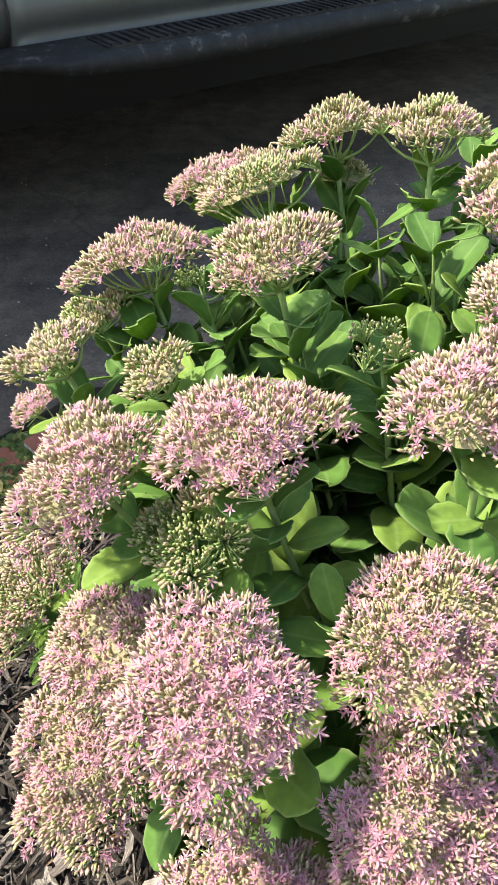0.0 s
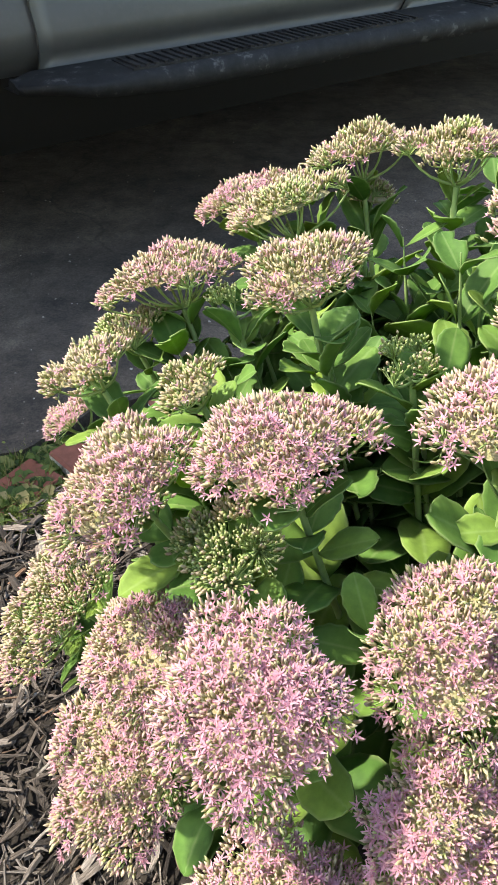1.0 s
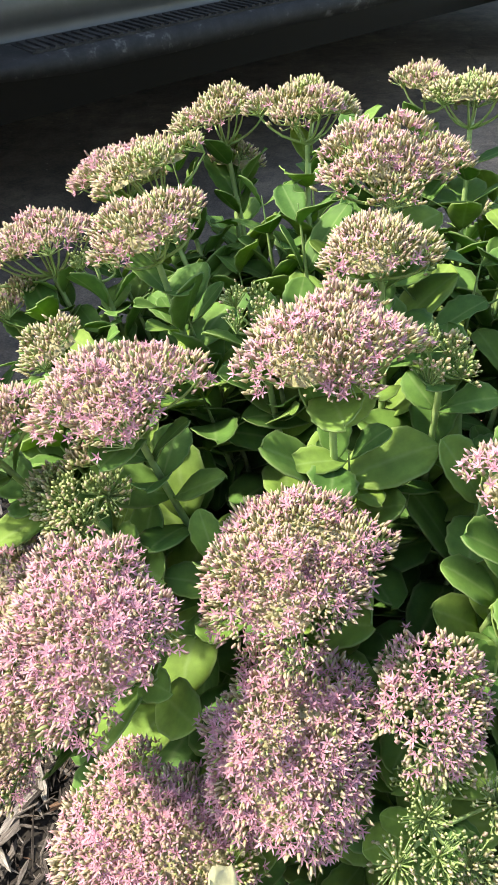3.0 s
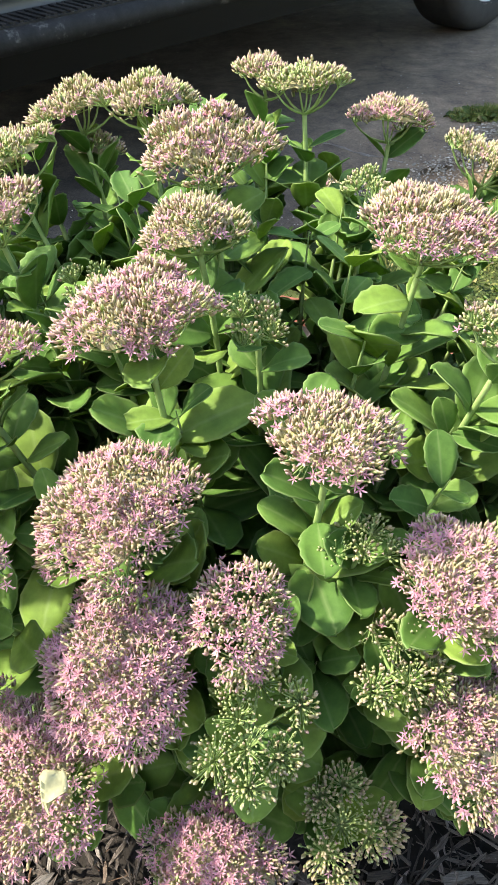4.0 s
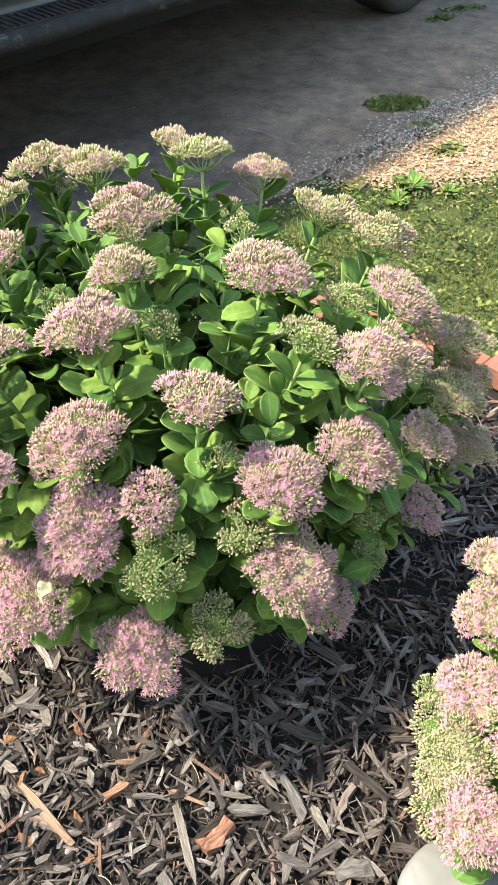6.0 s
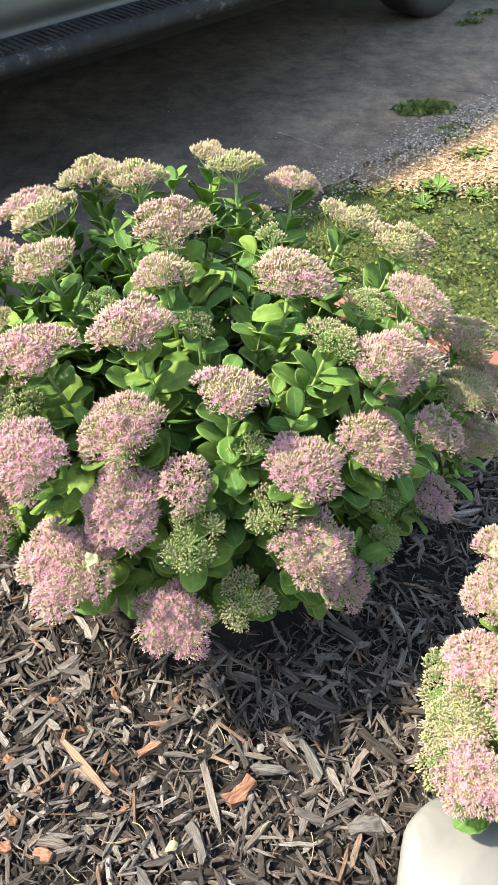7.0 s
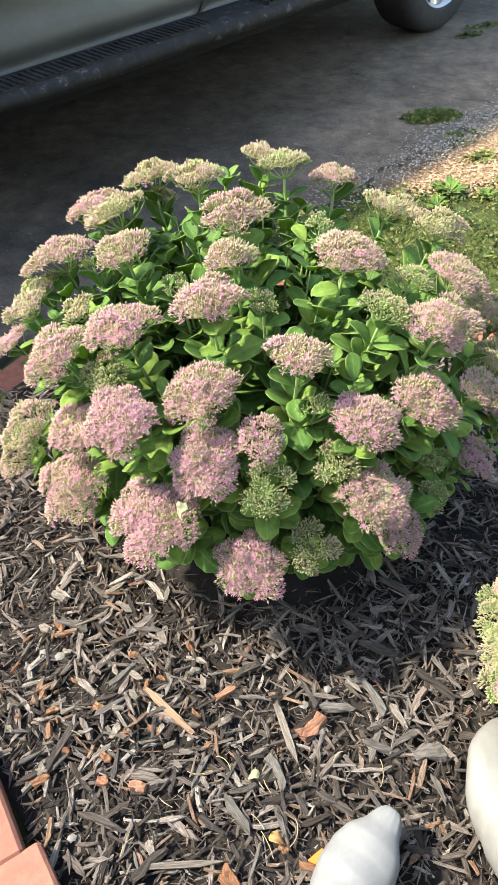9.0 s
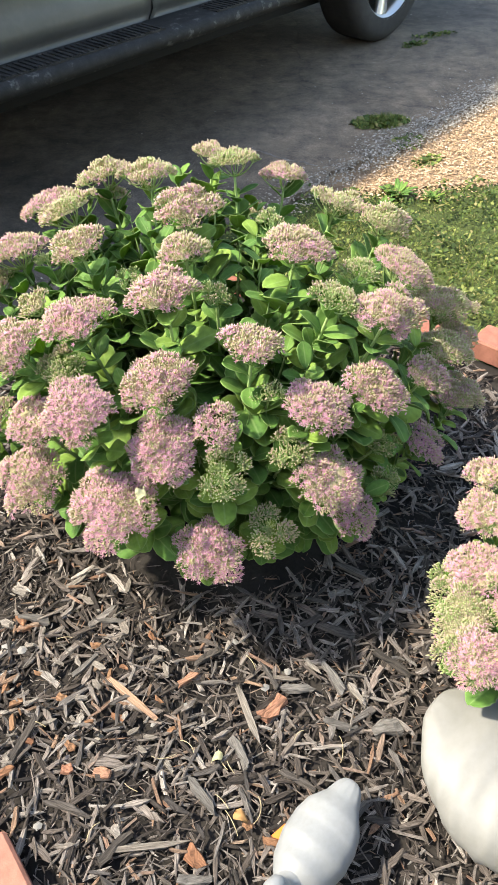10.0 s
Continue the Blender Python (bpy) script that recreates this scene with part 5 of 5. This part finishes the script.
for i, (a, b, w, h) in enumerate((((-0.082, -0.246), (0.028, -0.257), 0.010, 0.006), ((-0.165, -0.221), (-0.135, -0.227), 0.010, 0.006),
                                  ((-0.075, -0.212), (-0.068, -0.232), 0.014, 0.006), ((0.232, -0.026), (0.276, -0.039), 0.008, 0.005),
                                  ((-0.205, 0.150), (-0.190, 0.140), 0.012, 0.006), ((0.362, -0.071), (0.376, -0.108), 0.011, 0.006),
                                  ((-0.120, 0.255), (-0.085, 0.275), 0.010, 0.006), ((0.300, 0.000), (0.318, -0.040), 0.010, 0.005),
                                  ((0.020, -0.130), (0.030, -0.150), 0.008, 0.005), ((-0.010, -0.080), (0.012, -0.085), 0.008, 0.004))):
    laid_chip(a, b, w, h, PALE_MESHES[i % 3], "pale bleached wood splinter")
for i, (a, b, w, h) in enumerate((((0.040, -0.262), (0.054, -0.302), 0.026, 0.008), ((0.128, -0.250), (0.140, -0.262), 0.016, 0.005),
                                  ((-0.060, -0.030), (-0.040, -0.045), 0.014, 0.005), ((0.028, 0.118), (0.036, 0.095), 0.010, 0.005),
                                  ((-0.150, 0.030), (-0.130, 0.015), 0.016, 0.006), ((-0.210, -0.040), (-0.195, -0.050), 0.012, 0.005),
                                  ((0.020, -0.010), (0.032, -0.030), 0.008, 0.004), ((-0.140, -0.060), (-0.125, -0.075), 0.014, 0.005),
                                  ((0.150, -0.285), (0.175, -0.300), 0.014, 0.006), ((-0.085, 0.120), (-0.065, 0.110), 0.013, 0.005))):
    laid_chip(a, b, w, h, RUST_MESHES[i % 3], "orange-brown bark crumb")

# bleached crumbs lie thickest in the sunny corner by the bricks
g = np.random.default_rng(70)
for i in range(70):
    x, y, w = -0.30 + 0.36 * g.random() ** 1.4, g.uniform(-0.10, 0.30), g.uniform(0, 6.28)
    L = g.uniform(0.008, 0.030)
    if bool(in_bed(np.array([x]), np.array([y]), -0.04)[0]) and (x - 0.24) ** 2 + (y - 0.46) ** 2 > 0.12:
        laid_chip((x, y), (x + L * math.cos(w), y + L * math.sin(w)), L * g.uniform(0.25, 0.6), 0.005, (PALE_MESHES if i % 4 else RUST_MESHES)[i % 3], "pale bleached wood splinter" if i % 4 else "orange-brown bark crumb")

# thin dry straws and a few stones between the chips
g = np.random.default_rng(77)
STRAW_STALK = two_scale("dry_straw", [(0.3, (0.34, 0.28, 0.17)), (0.7, (0.46, 0.39, 0.26))], 60, 400)
for i, (x, y) in enumerate(((0.115, -0.150), (0.100, -0.215), (0.125, -0.165), (0.108, -0.250), (-0.105, -0.215), (0.020, -0.120), (-0.040, -0.160),
                            (0.060, -0.115), (0.150, -0.240), (-0.180, -0.020), (0.250, -0.140), (0.310, -0.180), (0.200, 0.010), (-0.130, 0.140))):
    c = Soup()
    w, L = g.uniform(0, 6.28), g.uniform(0.022, 0.050)
    d = np.array([math.cos(w), math.sin(w), 0.0]) * L
    side = np.array([-d[1], d[0], 0.0]) * g.uniform(-0.3, 0.3)
    p = np.array([x, y, bed_height(x, y) + 0.019])
    tube(c, bez(p - d / 2, p - d * 0.2 + side, p + d * 0.2 + side + (0, 0, 0.004), p + d / 2, 7), [0.0007] * 7, 5)
    part("straw", c.mesh("straw", [STRAW_STALK]), mulch_bed, "thin dry straw")
STONE = two_scale("pale_stone", [(0.3, (0.22, 0.22, 0.21)), (0.7, (0.32, 0.31, 0.295))], 60, 300)
stone_mesh = Soup()
stone_mesh.add(PEB_V, PEB_F)
stone_mesh = stone_mesh.mesh("pebble", [STONE])
for x, y, k in ((-0.240, 0.152, 0.012), (-0.212, 0.140, 0.011), (0.215, -0.040, 0.009), (0.180, 0.060, 0.008), (0.010, -0.062, 0.006), (-0.190, -0.185, 0.008), (0.262, -0.020, 0.008), (0.070, -0.040, 0.006)):
    part("pebble", stone_mesh, mulch_bed, "small pale stone", m=pose(x, y, bed_height(x, y) + 0.012, 0, 0, 900 * x) @ Matrix.Diagonal((k, k, k, 1)), local=True)

# ---- brick edging ----
brick_edging = base("brick_edging", (0.40, 0.20, -0.05), "low red brick edging laid round the mulch bed", "edging")
brick_edging["kind"] = "structure"


def brick_mesh(seed):
    g = np.random.default_rng(seed)
    s = Soup()
    L, W, H = 0.198, 0.095, 0.06
    bm = bmesh.new()
    bmesh.ops.create_cube(bm, size=1.0)
    for v in bm.verts:
        v.co = Vector((v.co.x * L, v.co.y * W, (v.co.z + 0.5) * H)) + Vector(g.normal(0, 0.0012, 3))
    bmesh.ops.bevel(bm, geom=bm.edges[:], offset=0.005, segments=1, affect="EDGES")
    bm.normal_update()
    me = bpy.data.meshes.new("brick")
    me.materials.append(BRICK)
    me.materials.append(MORTAR)
    for f in bm.faces:
        f.material_index = 1 if abs(f.normal.x) > 0.9 else 0
    bm.to_mesh(me)
    bm.free()
    return me


BRICKS = [brick_mesh(i) for i in range(4)]
LINE, ROUND = smooth_loop([tuple(np.array([0.40, 0.20]) + (np.array(p) - (0.40, 0.20)) * (1 + 0.05 / np.linalg.norm(np.array(p) - (0.40, 0.20)))) for p in BED], 400)
count = int(ROUND / 0.212)
g = np.random.default_rng(41)
for i in range(count):
    j = int(i * 400 / count)
    p, q = LINE[j], LINE[(j + 2) % 400]
    a = math.degrees(math.atan2(q[1] - p[1], q[0] - p[0])) + g.normal(0, 2.5)
    part("brick", BRICKS[i % 4], brick_edging, m=pose(p[0], p[1], (-0.060 if (p[0] < -0.25 and p[1] > 0.55) or (p[0] < 0.98 and p[1] > 0.80) else -0.012) + g.normal(0, 0.004), g.normal(0, 1.5), g.normal(0, 1.5), a))

# added unseen walls behind the camera and beyond the driveway; north one blocks low sky
blocker = Soup()
for i in range(20):
    box(blocker, -9.0, 9.0, -0.10, 0.10, i * 0.16 - 0.05, 0.16 + i * 0.16 - 0.056, 0, 0.004)
block_wall_north = new("block_wall_north", blocker.mesh("block_wall_north", [BLOCK_BOARDS], False))
block_wall_north.matrix_basis = pose(-2.2, 7.6, 0.0, 0, 0, 34.2)
tagged(block_wall_north, "unseen grey-brown boarded wall added beyond the driveway to block low sky", "wall", kind="structure")

# south wall: added out of view, its pale boards bounce fill onto the plants
wall = Soup()
for i in range(22):
    box(wall, -9.0, 9.0, -3.60, -3.40 , 0.0 + i * 0.16 - 0.05, 0.16 + i * 0.16 - 0.056, 0, 0.004)
fill_wall_south = new("fill_wall_south", wall.mesh("fill_wall_south", [FILL_BOARDS], False))
tagged(fill_wall_south, "unseen pale boarded wall added to bounce fill light", "wall", kind="structure")

# ---- grass over the bricks, fallen leaves ----
tuft((-0.470, 0.985, -0.03), 0.10, 0.05, 0.6, 500, 6, "short grass growing against the brick edging", 0.5, 0.05)
tuft((-0.445, 0.815, 0.0), 0.10, 0.035, 0.9, 420, 7, "short grass creeping over the brick edging", 0.5, 0.03)

tuft((-0.450, 0.860, -0.008), 0.13, 0.06, 1.1, 1500, 9, "short sunlit grass growing over sunken bricks", 0.5, 0.042)
tuft((-0.470, 0.960, -0.035), 0.16, 0.11, 0.8, 2000, 8, "short sunlit grass between asphalt and brick edging", 0.5, 0.05)


def fallen_leaf(place, turn, size, mat, seed, label):
    ob = new("fallen_leaf", leaf_mesh("fallen_leaf", 0.030, 0.020, 0.35, 0.25, 3.0, seed, mat, 9, 5, 0.0006))
    ob.matrix_basis = pose(*place, 8, 6, turn) @ Matrix.Diagonal((size, size, size, 1))
    return tagged(ob, label, "leaf", "fallen leaves")


fallen_leaf((0.133, -0.259, 0.022), 40, 0.9, DRY_LEAF, 1, "small curled orange-brown dry leaf on mulch")
fallen_leaf((0.116, -0.144, 0.022), 110, 0.7, PALE_LEAF, 3, "pale yellow dry leaf lying on mulch")
fallen_leaf((0.058, 0.107, 0.425), 160, 0.8, PALE_LEAF, 4, "pale green fallen leaf on a pink flower head")
